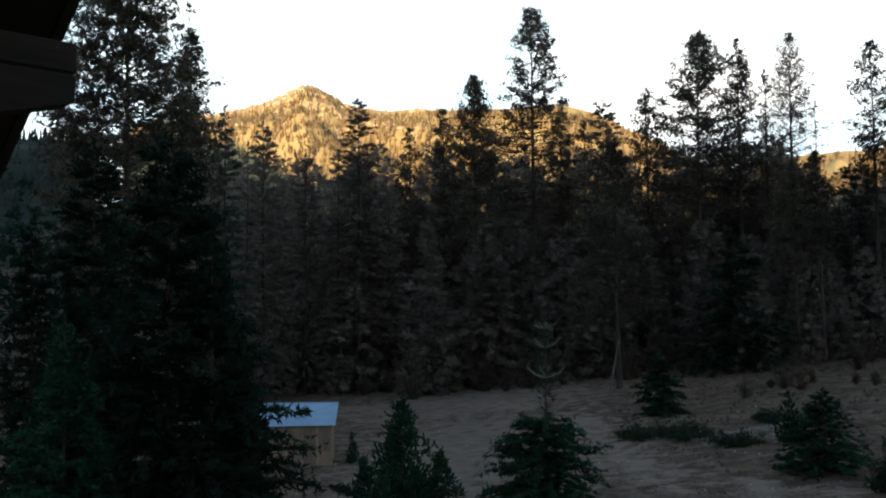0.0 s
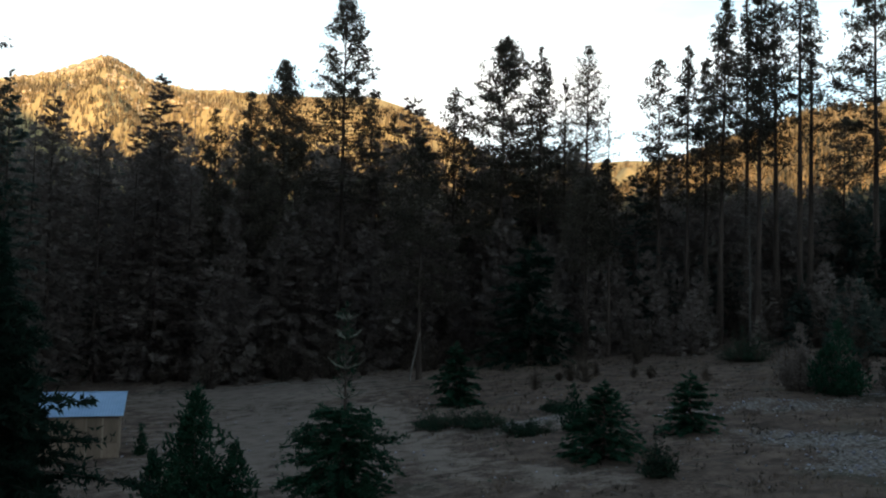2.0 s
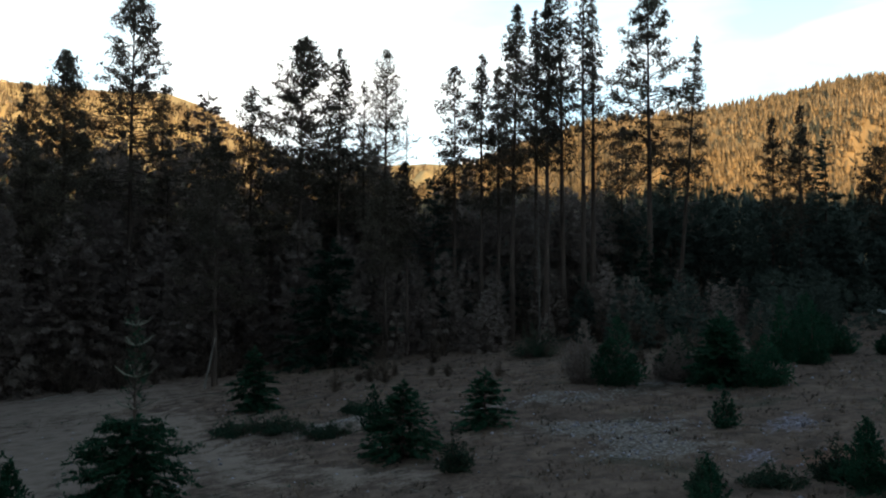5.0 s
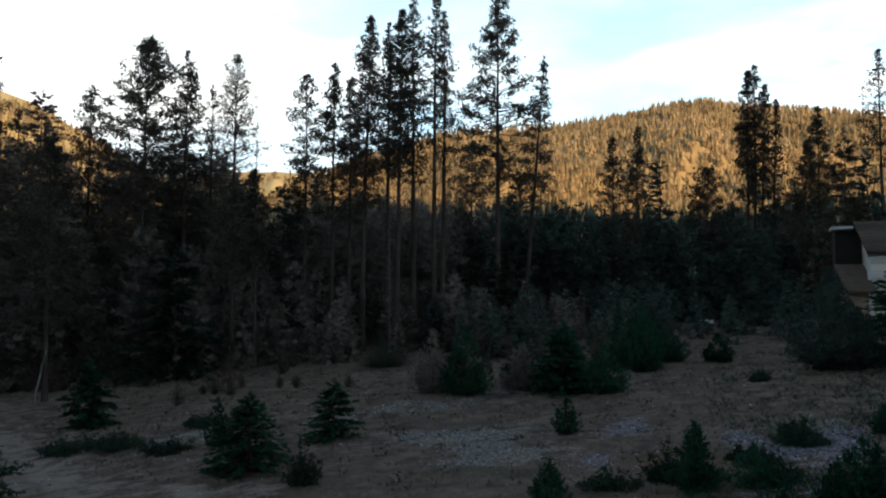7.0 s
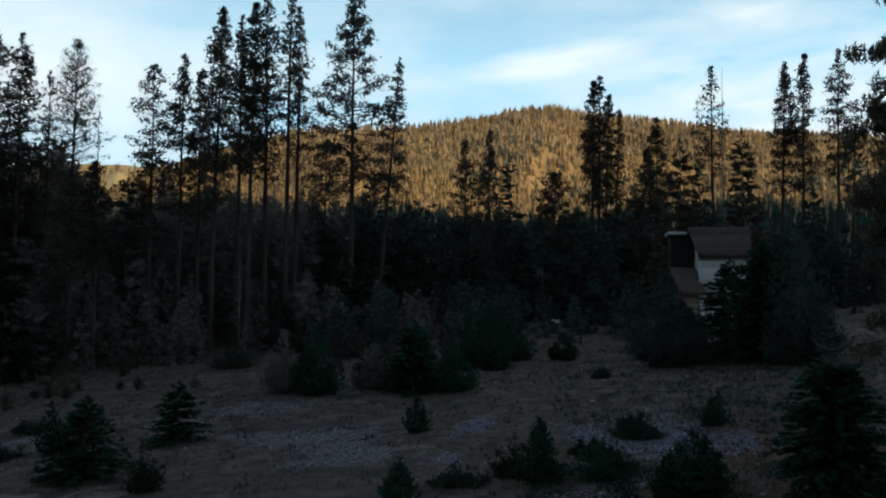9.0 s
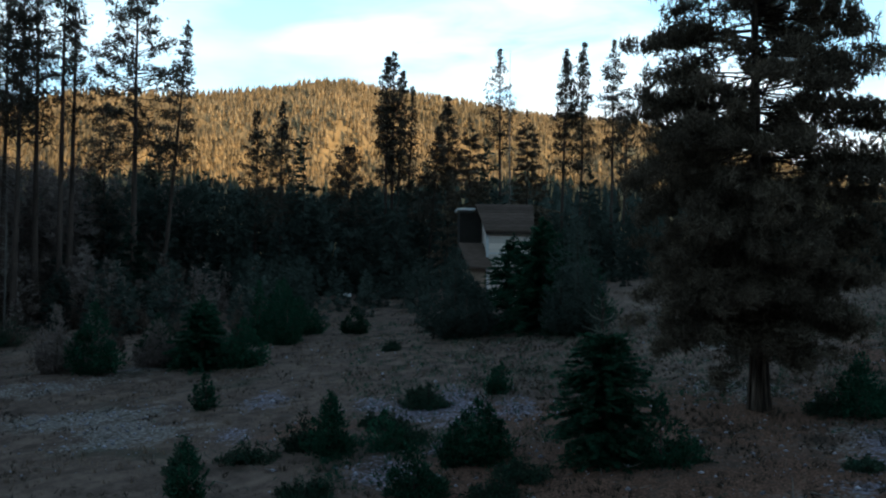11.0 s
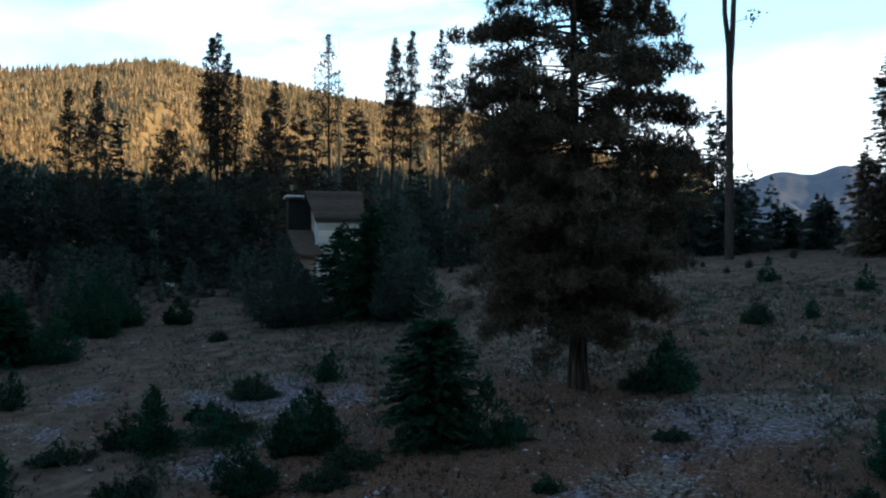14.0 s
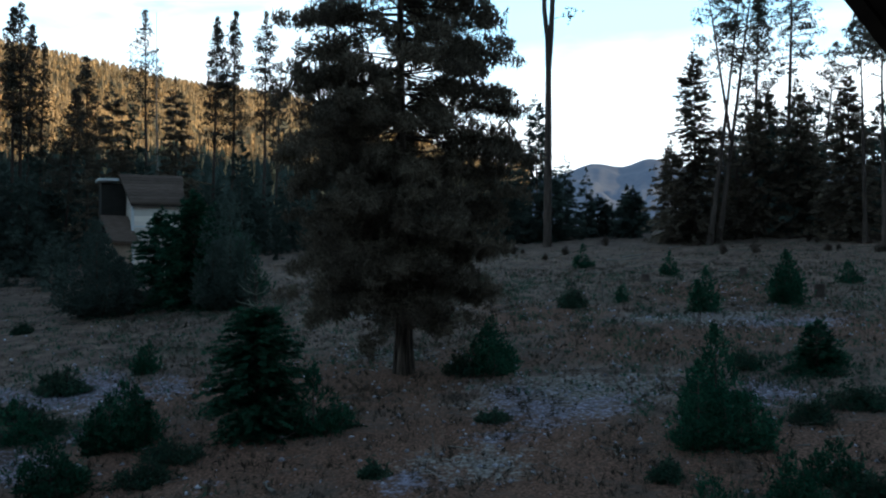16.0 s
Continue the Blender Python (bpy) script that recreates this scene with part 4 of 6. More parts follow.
def young_pine(x, y, h, spread, seed=0, lean=(0, 0), mat=None, dense=1.35):
    """A bushy young pine: a clump of upright spires that widen to the ground, set with upward tufts."""
    rng = np.random.default_rng(seed)
    thing = tree("young_pine", x, y, "bushy young pine with upright tufts on dry grass", "tree", "young pines on the meadow")
    wood, needles = Pile(), Pile()
    spread = spread * 1.25
    spires = max(3, int(2 + 1.7 * spread))
    size0 = 0.13 + 0.033 * min(h, 4)
    for k in range(spires):
        a, q = rng.uniform(0, 6.283), (0.0 if k == 0 else rng.uniform(0.16, 0.36) * spread)
        tall = h * 0.95 if k == 0 else h * rng.uniform(0.38, 0.95) * (1.12 - 1.5 * q / spread)
        wide = spread * (0.31 if k == 0 else rng.uniform(0.15, 0.24))
        foot = np.array([math.cos(a) * q, math.sin(a) * q, 0.0])
        top = foot * rng.uniform(0.9, 1.25) + np.array([0, 0, tall])
        f = np.linspace(0, 1, 5)[:, None]
        stem = foot * 0.3 * (1 - f) + (foot * 0.7) * np.minimum(f * 2, 1) + (top - foot) * f
        stem[:, 2] = tall * f[:, 0]
        wood.tube(stem, (0.010 * tall + 0.012) * (1 - 0.85 * f[:, 0]), 5)
        n = int(4.2 * dense * wide * tall / (size0 * size0)) + 24
        u = rng.uniform(0, 1, n) ** 1.25
        phi = rng.uniform(0, 6.283, n)
        r = wide * np.interp(u, [0, 0.15, 0.5, 0.85, 1.0], [0.85, 1.0, 0.68, 0.24, 0.05]) * rng.uniform(0.35, 1.12, n) * (1 + 0.22 * np.sin(phi * 2 + u * 8 + seed + k))
        out = np.stack([np.cos(phi), np.sin(phi), 0 * phi], -1)
        mid = along_stem(stem, u)
        o = mid + out * r[:, None] + UP * (r * 0.3)[:, None]
        o[:, 2] = np.clip(o[:, 2] - 0.3 * size0, 0.03, tall)
        d = out * (0.5 - 0.35 * u)[:, None] + UP * (0.75 + 0.3 * u)[:, None] + rng.normal(size=o.shape) * 0.2
        size = size0 * rng.uniform(0.65, 1.3, n) * (1.05 - 0.3 * u)
        up = rng.uniform(size=n) < 0.4 + 0.3 * u
        needles.scatter(YOUNG_TUFT, o[up], d[up], rng.normal(size=(up.sum(), 3)), size[up])
        k = np.repeat(np.flatnonzero(~up), 2)
        needles.scatter(ROUND_TUFT, o[k] * [0.94, 0.94, 1] + rng.normal(size=(len(k), 3)) * size0 * 0.4, d[k], rng.normal(size=(len(k), 3)), size[k] * 0.9)
        few = rng.choice(n, min(n, 30), replace=False)
        wood.twigs(mid[few], o[few], 0.008, 0.004)
    wood.put("trunk", BARK, thing, smooth=True)
    needles.put("crown", mat or YOUNG, thing)
    return thing


def shrub(x, y, h, spread, seed=0):
    """A low leafy shrub of many stems."""
    rng = np.random.default_rng(seed)
    thing = tree("shrub", x, y, "low dark shrub with fine leaves on the meadow", "shrub", "low shrubs on the meadow")
    n = int(50 + 60 * spread)
    phi, q = rng.uniform(0, 6.283, n), np.sqrt(rng.uniform(0, 1, n))
    dome = np.clip(1.05 - q, 0.12, 1) ** 0.7 * rng.uniform(0.3, 1.15, n) * (0.72 + 0.32 * np.sin(phi * 3 + seed))
    q = q * (0.86 + 0.2 * np.sin(phi * 2 + seed * 3) + 0.12 * np.sin(phi * 5 + seed))
    tip = np.stack([np.cos(phi) * q * spread * 0.5, np.sin(phi) * q * spread * 0.5, h * 0.92 * dome + 0.04], -1)
    wood, leaves = Pile(), Pile()
    wood.twigs(tip * [0.15, 0.15, 0.0], tip, 0.010, 0.004)
    wood.put("branchwork", BARK, thing)
    per = 5
    i = np.repeat(np.arange(n), per)
    s = rng.uniform(0.35, 1.05, len(i))
    o = tip[i] * np.stack([0.15 + 0.85 * s, 0.15 + 0.85 * s, s], -1) + rng.normal(size=(len(i), 3)) * 0.05
    o[:, 2] = np.maximum(o[:, 2], 0.04)
    leaves.scatter(LEAVES, o, UP * 0.8 + rng.normal(size=o.shape) * 0.6, rng.normal(size=o.shape), rng.uniform(0.07, 0.15, len(i)))
    leaves.put("leaves", LEAF, thing)
    return thing


def snag(x, y, h, spread, seed=0, needles=False, lean=(0, 0)):
    """A dead or dying tree: a thin grey stem with short bare limbs."""
    rng = np.random.default_rng(seed)
    thing = tree("dead_tree", x, y, "thin grey dead tree with short bare limbs", "tree", "")
    pts = stem_path(h, lean, rng)
    wood = Pile()
    wood.tube(pts, (0.0055 * h + 0.02) * (1 - 0.9 * np.linspace(0, 1, len(pts))), 7, rng, 0.05)
    n = 70 if spread > 1 else 14
    u = rng.uniform(0.3, 0.98, n)
    phi = rng.uniform(0, 6.283, n)
    length = np.maximum(0.1, spread * 0.5 * (1.05 - u) * 1.5 * rng.uniform(0.5, 1.1, n))
    base = along_stem(pts, u)
    tip = base + np.stack([np.cos(phi) * length, np.sin(phi) * length, length * rng.uniform(-0.2, 0.5, n)], -1)
    wood.twigs(base, tip, 0.022, 0.008)
    wood.put("trunk", GREY_BARK, thing, smooth=True)
    if needles:
        i = np.repeat(np.arange(n), 2)
        o = base[i] + (tip - base)[i] * rng.uniform(0.5, 1.0, len(i))[:, None]
        crown = Pile()
        crown.scatter(THIN_TUFT, o, UP + rng.normal(size=o.shape) * 0.5, rng.normal(size=o.shape), rng.uniform(0.2, 0.35, len(i)))
        crown.put("crown", PINE, thing, "thin remaining needles")
    return thing


def twin_snag(x, y, h, spread, seed=0, lean=(0, 0)):
    """A tall bare trunk that forks into two upright stems, with one small tuft left."""
    rng = np.random.default_rng(seed)
    thing = tree("forked_pine", x, y, "tall bare grey pine trunk forking into two stems", "tree", "")
    wood = Pile()
    # across: the way along which the two stems part
    ax, ay = y / math.hypot(x, y), -x / math.hypot(x, y)
    f = np.linspace(0, 1, 12)
    off = np.interp(f, [0, 0.56, 0.68, 0.82, 1], [0.02, 0.02, 0.22, 0.34, 0.34])
    p1 = np.stack([ax * (0.5 * f + off), ay * (0.5 * f + off), h * f], -1)
    p2 = np.stack([ax * (0.5 * f - off * 0.55), ay * (0.5 * f - off * 0.55), h * f], -1)
    p2[8:, :2] += np.array([ax, ay]) * -0.22
    wood.tube(p1, 0.34 * (1 - 0.55 * f), 8, rng, 0.05)
    wood.tube(p2, 0.31 * (1 - 0.55 * f), 8, rng, 0.05)
    n = 16
    u = rng.uniform(0.45, 0.95, n)
    phi = rng.uniform(0, 6.283, n)
    base = along_stem(p1, u)
    tip = base + np.stack([np.cos(phi), np.sin(phi), 0.2 + 0 * phi], -1) * rng.uniform(0.3, 0.8, n)[:, None]
    wood.twigs(base, tip, 0.03, 0.01)
    at = along_stem(p1, np.array([0.70]))[0]
    arm = at + np.array([ax * 1.35, ay * 1.35, 0.3])
    wood.twigs([at], [arm], 0.04, 0.015)
    wood.put("trunk", BARK, thing, smooth=True)
    crown = Pile()
    o = arm + rng.normal(size=(26, 3)) * [0.26, 0.26, 0.28]
    crown.scatter(TUFT, o, UP + rng.normal(size=o.shape) * 0.5, rng.normal(size=o.shape), rng.uniform(0.22, 0.34, 26))
    crown.put("crown", PINE, thing, "one small tuft of green needles")
    return thing


pine(-12.19, 33.87, 21.60, 6.09, bare=0.33, seed=1, limbs=235, tuft=0.31)
pine(-14.30, 50.00, 22.85, 3.7, bare=0.25, seed=2, limbs=170, shape=2)
fir(-5.03, 16.24, 9.29, 5.3, seed=3, grain=0.46, rough=0.5, dense=1.3)
fir(-9.21, 23.24, 10.88, 4.07, seed=4, grain=0.45, rough=0.6)
fir(-6.08, 14.26, 5.90, 2.04, seed=5, grain=0.34, rough=0.4)
fir(-12.62, 27.22, 9.47, 2.82, seed=6, grain=0.4, rough=0.5)
fir(-14.88, 60.19, 20.79, 3.89, mat=FAR_FIR, seed=7, grain=0.9, rough=0.4)
fir(-14.21, 64.45, 19.13, 2.48, mat=DUSK_FIR, seed=8, grain=0.9)
fir(-13.54, 66.64, 21.13, 4.6, mat=DUSK_FIR, seed=9, grain=0.8, dense=1.3)
fir(-10.73, 69.17, 19.04, 4.6, mat=DUSK_FIR, seed=10, grain=0.8, dense=1.25)
fir(-6.58, 69.69, 23.10, 5.6, mat=DUSK_FIR, seed=11, grain=0.8, rough=0.5, dense=1.35)
snag(-4.40, 75.87, 23.65, 2.86, seed=12)
pine(-2.68, 73.95, 21.38, 3.3, bare=0.3, seed=13, limbs=80, shape=2)
pine(0.16, 74.00, 22.87, 3.6, bare=0.3, seed=14, limbs=100, shape=2)
pine(2.82, 71.94, 25.01, 5.0, lean=(-0.04, 0.00), bare=0.25, seed=15, limbs=190, shape=2)
pine(7.59, 73.61, 30.63, 7.42, lean=(0.17, -0.02), bare=0.42, seed=16, limbs=110, shape=2)
pine(10.64, 77.27, 23.70, 2.93, bare=0.4, seed=17, limbs=50)
fir(12.77, 68.82, 21.16, 6.4, mat=DUSK_FIR, seed=18, grain=0.8, rough=0.5, dense=1.3)
pine(12.24, 75.01, 21.02, 2.38, bare=0.3, seed=19, limbs=60)
pine(16.92, 72.04, 22.37, 3.9, bare=0.25, seed=20, limbs=110, shape=2)
pine(20.12, 69.13, 25.72, 6.54, lean=(0.41, -0.12), bare=0.35, seed=21, limbs=160, shape=2)
pine(23.55, 69.10, 24.87, 3.6, bare=0.4, seed=22, limbs=100, shape=2)
pine(26.35, 67.00, 24.47, 5.4, lean=(0.49, -0.19), bare=0.4, seed=23, limbs=130, tuft=0.27, airy=True, shape=2)
pine(26.47, 71.24, 22.88, 3.4, bare=0.4, seed=24, limbs=90, tuft=0.28, airy=True)
snag(29.14, 68.02, 19.94, 3.25, seed=25, needles=True)
pine(31.91, 64.54, 22.55, 3.39, lean=(-0.00, 0.00), bare=0.4, seed=26, limbs=90, tuft=0.3, shape=2)
fir(3.60, 65.90, 10.80, 6.21, mat=DUSK_FIR, seed=27, grain=0.75, rough=0.8)
fir(-4.35, 71.87, 16.28, 5.42, mat=DUSK_FIR, seed=28, grain=0.9, rough=0.6)
fir(-0.22, 74.00, 15.86, 5.57, mat=DUSK_FIR, seed=29, grain=0.9, rough=0.6)
fir(10.84, 75.22, 16.81, 5.72, mat=DUSK_FIR, seed=30, grain=0.9, rough=0.6)
pine(10.82, 54.79, 15.20, 5.95, lean=(-0.09, 0.02), bare=0.3, seed=31, limbs=70, dead=10)
fir(18.94, 56.93, 8.48, 7.33, mat=FIR, seed=32, grain=0.7, rough=0.5, dense=1.2)
pine(23.37, 58.34, 12.71, 3.55, lean=(-0.01, 0.00), bare=0.5, seed=33, limbs=50)
pine(24.96, 58.12, 13.87, 2.78, lean=(-0.11, 0.05), bare=0.5, seed=34, limbs=40)
fir(31.22, 67.09, 13.67, 5.10, mat=FAR_FIR, seed=35, grain=0.9, rough=0.6)
fir(23.97, 72.12, 14.31, 5.72, mat=FAR_FIR, seed=36, grain=0.9, rough=0.6)
pine(32.97, 61.75, 23.06, 2.28, lean=(0.02, -0.01), bare=0.45, seed=41, limbs=90)
pine(35.11, 62.86, 22.39, 2.26, lean=(0.01, -0.00), bare=0.45, seed=42, limbs=90)
pine(33.98, 58.90, 26.26, 2.64, lean=(0.44, -0.26), bare=0.42, seed=43, limbs=150, shape=1)
pine(37.67, 61.36, 26.58, 1.90, lean=(0.10, -0.06), bare=0.5, seed=44, limbs=90)
pine(33.73, 53.56, 25.05, 2.22, lean=(0.28, -0.17), bare=0.5, seed=45, limbs=130, dead=26)
pine(40.18, 60.95, 29.16, 2.20, lean=(-0.21, 0.14), bare=0.45, seed=46, limbs=110)
pine(38.10, 55.11, 28.14, 1.51, lean=(0.15, -0.10), bare=0.55, seed=47, limbs=70)
pine(39.78, 56.38, 26.45, 1.73, lean=(0.09, -0.07), bare=0.5, seed=48, limbs=60)
pine(41.35, 51.44, 27.42, 6.41, lean=(-0.01, 0.01), bare=0.38, seed=49, limbs=100)
pine(46.56, 54.92, 22.95, 2.53, lean=(1.48, -1.29), bare=0.45, seed=50, limbs=60)
fir(40.41, 50.34, 7.07, 3.44, seed=51, grain=0.6)
pine(48.27, 63.80, 17.39, 4.51, bare=0.3, seed=52, limbs=60)
fir(52.75, 62.78, 14.70, 3.60, mat=FAR_FIR, seed=53, grain=0.9)
pine(60.57, 58.20, 17.42, 2.37, bare=0.35, seed=54, limbs=60)
pine(60.67, 55.16, 17.76, 2.67, bare=0.3, seed=55, limbs=80)
fir(60.48, 52.37, 14.82, 3.76, mat=FAR_FIR, seed=56, grain=0.9, rough=0.4)
pine(64.62, 50.47, 13.32, 5.40, bare=0.45, seed=57, limbs=60)
pine(66.62, 47.82, 21.82, 1.95, lean=(0.13, -0.19), bare=0.45, seed=58, limbs=80)
pine(66.97, 47.32, 22.04, 2.16, lean=(0.11, -0.16), bare=0.45, seed=59, limbs=80)
pine(68.85, 48.12, 20.69, 1.79, lean=(0.35, -0.50), bare=0.45, seed=60, limbs=60)
pine(69.33, 47.42, 19.11, 1.37, lean=(0.44, -0.64), bare=0.4, seed=61, limbs=50)
pine(67.14, 43.50, 14.74, 3.51, lean=(0.62, -0.98), bare=0.35, seed=62, limbs=70)
pine(69.89, 42.88, 17.66, 2.36, bare=0.35, seed=63, limbs=90)
fir(65.72, 38.17, 14.76, 6.2, mat=OLD_FIR, seed=64, grain=0.7)
fir(70.01, 38.72, 14.19, 3.01, mat=FAR_FIR, seed=65, grain=0.9)
pine(74.05, 39.66, 22.42, 2.63, bare=0.55, seed=66, limbs=50, tuft=0.26)
snag(70.95, 36.95, 21.41, 0.70, seed=67)
fir(66.26, 32.94, 14.76, 5.8, mat=OLD_FIR, seed=68, grain=0.7)
pine(78.35, 35.46, 22.44, 2.80, lean=(0.33, -0.74), bare=0.45, seed=69, limbs=90)
pine(79.06, 33.84, 22.87, 1.94, lean=(0.27, -0.64), bare=0.45, seed=70, limbs=90)
pine(80.22, 30.99, 22.78, 2.59, lean=(0.16, -0.42), bare=0.5, seed=71, limbs=70)
pine(82.44, 30.78, 18.66, 2.21, lean=(0.30, -0.83), bare=0.4, seed=72, limbs=50)
fir(73.94, 30.54, 10.30, 3.51, mat=FAR_FIR, seed=73, grain=0.9)
fir(57.44, 40.01, 7.80, 3.95, mat=FAR_FIR, seed=74, grain=0.7)
fir(53.21, 48.50, 7.62, 3.16, mat=FAR_FIR, seed=75, grain=0.7)
big_fir(24.28, 5.27, 18.86, 6.70, seed=80)
twin_snag(71.91, 3.67, 26.43, 2.71, lean=(0.04, -0.78), seed=81)
fir(83.84, 5.18, 13.71, 6.06, mat=FAR_FIR, seed=82, grain=0.6, dense=1.3)
fir(85.96, 2.55, 7.93, 3.23, mat=FAR_FIR, seed=83, grain=0.7)
fir(84.00, 0.55, 6.41, 2.37, mat=FAR_FIR, seed=84, grain=0.7)
fir(87.94, -3.34, 4.77, 2.21, mat=FAR_FIR, seed=85, grain=0.7)
fir(91.98, -1.97, 2.93, 2.08, mat=FAR_FIR, seed=86, grain=0.9)
fir(91.86, -5.06, 2.56, 2.08, mat=FAR_FIR, seed=87, grain=0.9)
fir(85.64, 7.86, 9.59, 3.77, mat=FAR_FIR, seed=88, grain=0.9)
fir(69.58, -7.75, 14.95, 6.50, mat=OLD_FIR, seed=89, grain=0.5, rough=0.4, dense=1.25)
fir(73.73, -6.30, 7.15, 3.25, mat=OLD_FIR, seed=90, grain=0.6)
pine(66.80, -8.40, 20.40, 2.71, lean=(-0.33, -2.50), bare=0.66, seed=91, limbs=24)
pine(67.60, -9.05, 21.20, 3.20, lean=(-0.44, -2.95), bare=0.6, seed=92, limbs=26)
pine(73.40, -12.00, 22.07, 3.71, lean=(0.35, 2.90), bare=0.6, seed=93, limbs=20)
pine(76.70, -13.10, 21.80, 2.60, lean=(-0.11, -0.80), bare=0.3, seed=94, limbs=100)
pine(77.50, -15.95, 25.70, 4.60, lean=(-0.15, -0.85), bare=0.5, seed=95, limbs=44)
fir(72.90, -12.73, 10.33, 5.57, mat=OLD_FIR, seed=96, grain=0.6, rough=0.5, dense=1.4)
fir(72.30, -15.77, 12.29, 5.10, mat=OLD_FIR, seed=97, grain=0.6, rough=0.5, dense=1.4)
pine(75.90, -17.99, 15.44, 2.93, lean=(-0.38, -1.55), bare=0.4, seed=98, limbs=40, tuft=0.28)
fir(65.66, -17.70, 12.14, 4.90, mat=OLD_FIR, seed=99, grain=0.52, dense=1.4)
pine(63.47, -18.11, 15.68, 3.72, lean=(0.03, 0.10), bare=0.75, seed=100, limbs=30)
pine(57.41, -17.44, 15.91, 2.63, lean=(-0.02, -0.05), bare=0.75, seed=101, limbs=30)
fir(72.81, -21.79, 9.78, 4.29, mat=OLD_FIR, seed=102, grain=0.7)
young_pine(-1.10, 22.97, 3.75, 3.0, seed=110, dense=2.6)
fir(2.73, 24.05, 5.53, 2.1, seed=111, grain=0.27, leader=0.52, rough=0.6, dense=1.15, antler=1.6)
fir(11.00, 25.86, 2.49, 2.38, seed=112, grain=0.26)
young_pine(12.02, 31.21, 1.83, 1.47, seed=113)
fir(15.31, 28.44, 2.17, 1.82, seed=114, grain=0.28, rough=0.4)
shrub(11.15, 22.49, 1.54, 1.42, seed=115)
fir(10.08, 41.54, 3.05, 2.09, seed=116, grain=0.38, rough=0.4)
shrub(7.65, 35.28, 0.91, 2.49, seed=117)
shrub(9.08, 33.80, 1.02, 3.07, seed=118)
young_pine(22.93, 33.26, 3.03, 2.28, seed=119, mat=DUSK_FIR)
young_pine(23.60, 31.80, 2.85, 2.36, seed=120, mat=DUSK_FIR)
fir(26.92, 28.98, 3.07, 2.48, seed=121, grain=0.38)
young_pine(26.17, 30.78, 2.20, 2.28, seed=122, mat=DUSK_FIR)
young_pine(20.17, 21.46, 1.30, 1.00, seed=123)
young_pine(33.26, 31.63, 3.42, 1.73, seed=124)
young_pine(33.23, 29.74, 3.11, 2.24, seed=125)
young_pine(36.95, 31.11, 1.48, 1.82, seed=126)
young_pine(37.17, 28.60, 1.53, 1.94, seed=127)
shrub(32.18, 22.65, 0.79, 1.23, seed=128)
young_pine(16.82, 13.64, 1.64, 1.49, seed=129)
shrub(14.41, 16.03, 0.90, 1.22, seed=130)
fir(35.32, 50.95, 4.16, 1.94, mat=FAR_FIR, seed=131, grain=0.5)
young_pine(36.70, 22.10, 4.6, 4.5, seed=140, mat=FAR_FIR, dense=1.6)
fir(43.42, 22.38, 4.76, 3.83, seed=141, grain=0.46)
young_pine(44.55, 21.11, 5.16, 3.40, seed=142)
young_pine(42.41, 17.81, 3.63, 4.33, seed=143)
fir(18.27, 7.24, 3.73, 1.72, seed=144, grain=0.22, leader=0.26, dense=1.6)
young_pine(18.35, 5.99, 1.60, 1.57, seed=145)
young_pine(24.84, 2.83, 1.70, 1.33, seed=146)
shrub(24.32, 3.68, 0.78, 1.39, seed=147)
young_pine(52.15, 0.59, 1.51, 1.44, seed=148)
shrub(36.44, 0.82, 1.20, 1.71, seed=149)
young_pine(37.03, -1.15, 0.83, 0.79, seed=150)
young_pine(46.99, -3.88, 1.34, 1.18, seed=151)
young_pine(34.10, -4.13, 1.87, 1.42, seed=152)
young_pine(35.56, -7.27, 2.16, 1.68, seed=153)
young_pine(41.54, -11.12, 1.12, 1.46, seed=154)
young_pine(19.20, -2.50, 2.20, 1.65, seed=155, dense=2.0)
young_pine(17.45, -1.95, 1.75, 1.45, seed=156, dense=2.0)
fir(23.61, -5.55, 1.45, 1.29, seed=157, grain=0.26)
young_pine(14.49, -2.99, 0.96, 1.11, seed=158)
young_pine(14.34, -1.80, 0.61, 0.82, seed=159)
shrub(15.75, -1.21, 0.47, 0.69, seed=160)
young_pine(17.33, 14.04, 1.48, 1.19, seed=161)
young_pine(17.78, 9.79, 1.48, 1.40, seed=162)
young_pine(24.93, 13.29, 0.97, 0.85, seed=163)
young_pine(12.95, 14.25, 1.30, 1.03, seed=164)
shrub(23.29, 15.36, 0.87, 1.05, seed=165)
young_pine(17.19, 10.41, 1.07, 0.88, seed=166)
shrub(18.95, 5.73, 0.78, 1.12, seed=167)
shrub(18.91, 10.44, 1.03, 1.08, seed=168)
shrub(16.54, 8.40, 0.67, 1.40, seed=169)
shrub(15.21, 9.90, 0.73, 1.48, seed=170)
shrub(15.79, 4.03, 0.46, 0.51, seed=171)
young_pine(23.20, 31.10, 3.08, 2.68, seed=172)
shrub(15.91, 15.41, 0.62, 1.67, seed=173)
young_pine(14.50, 16.08, 0.82, 0.95, seed=174)
young_pine(27.06, 26.61, 2.19, 2.62, seed=175)
young_pine(-3.75, 36.1, 1.25, 0.62, seed=176)
young_pine(14.65, 9.76, 1.16, 1.65, seed=180)
young_pine(17.64, 10.34, 1.21, 1.47, seed=181)
young_pine(17.60, 12.60, 1.05, 1.36, seed=182)
shrub(15.54, 8.36, 0.53, 1.55, seed=183)
young_pine(17.31, -2.88, 1.15, 1.43, seed=184)
shrub(19.49, -4.49, 0.61, 1.38, seed=185)
shrub(20.37, -5.68, 0.81, 1.59, seed=186)
young_pine(15.47, -3.90, 0.84, 1.30, seed=187)
shrub(14.94, -4.32, 0.60, 1.07, seed=188)
shrub(24.38, -3.94, 0.70, 1.24, seed=189)
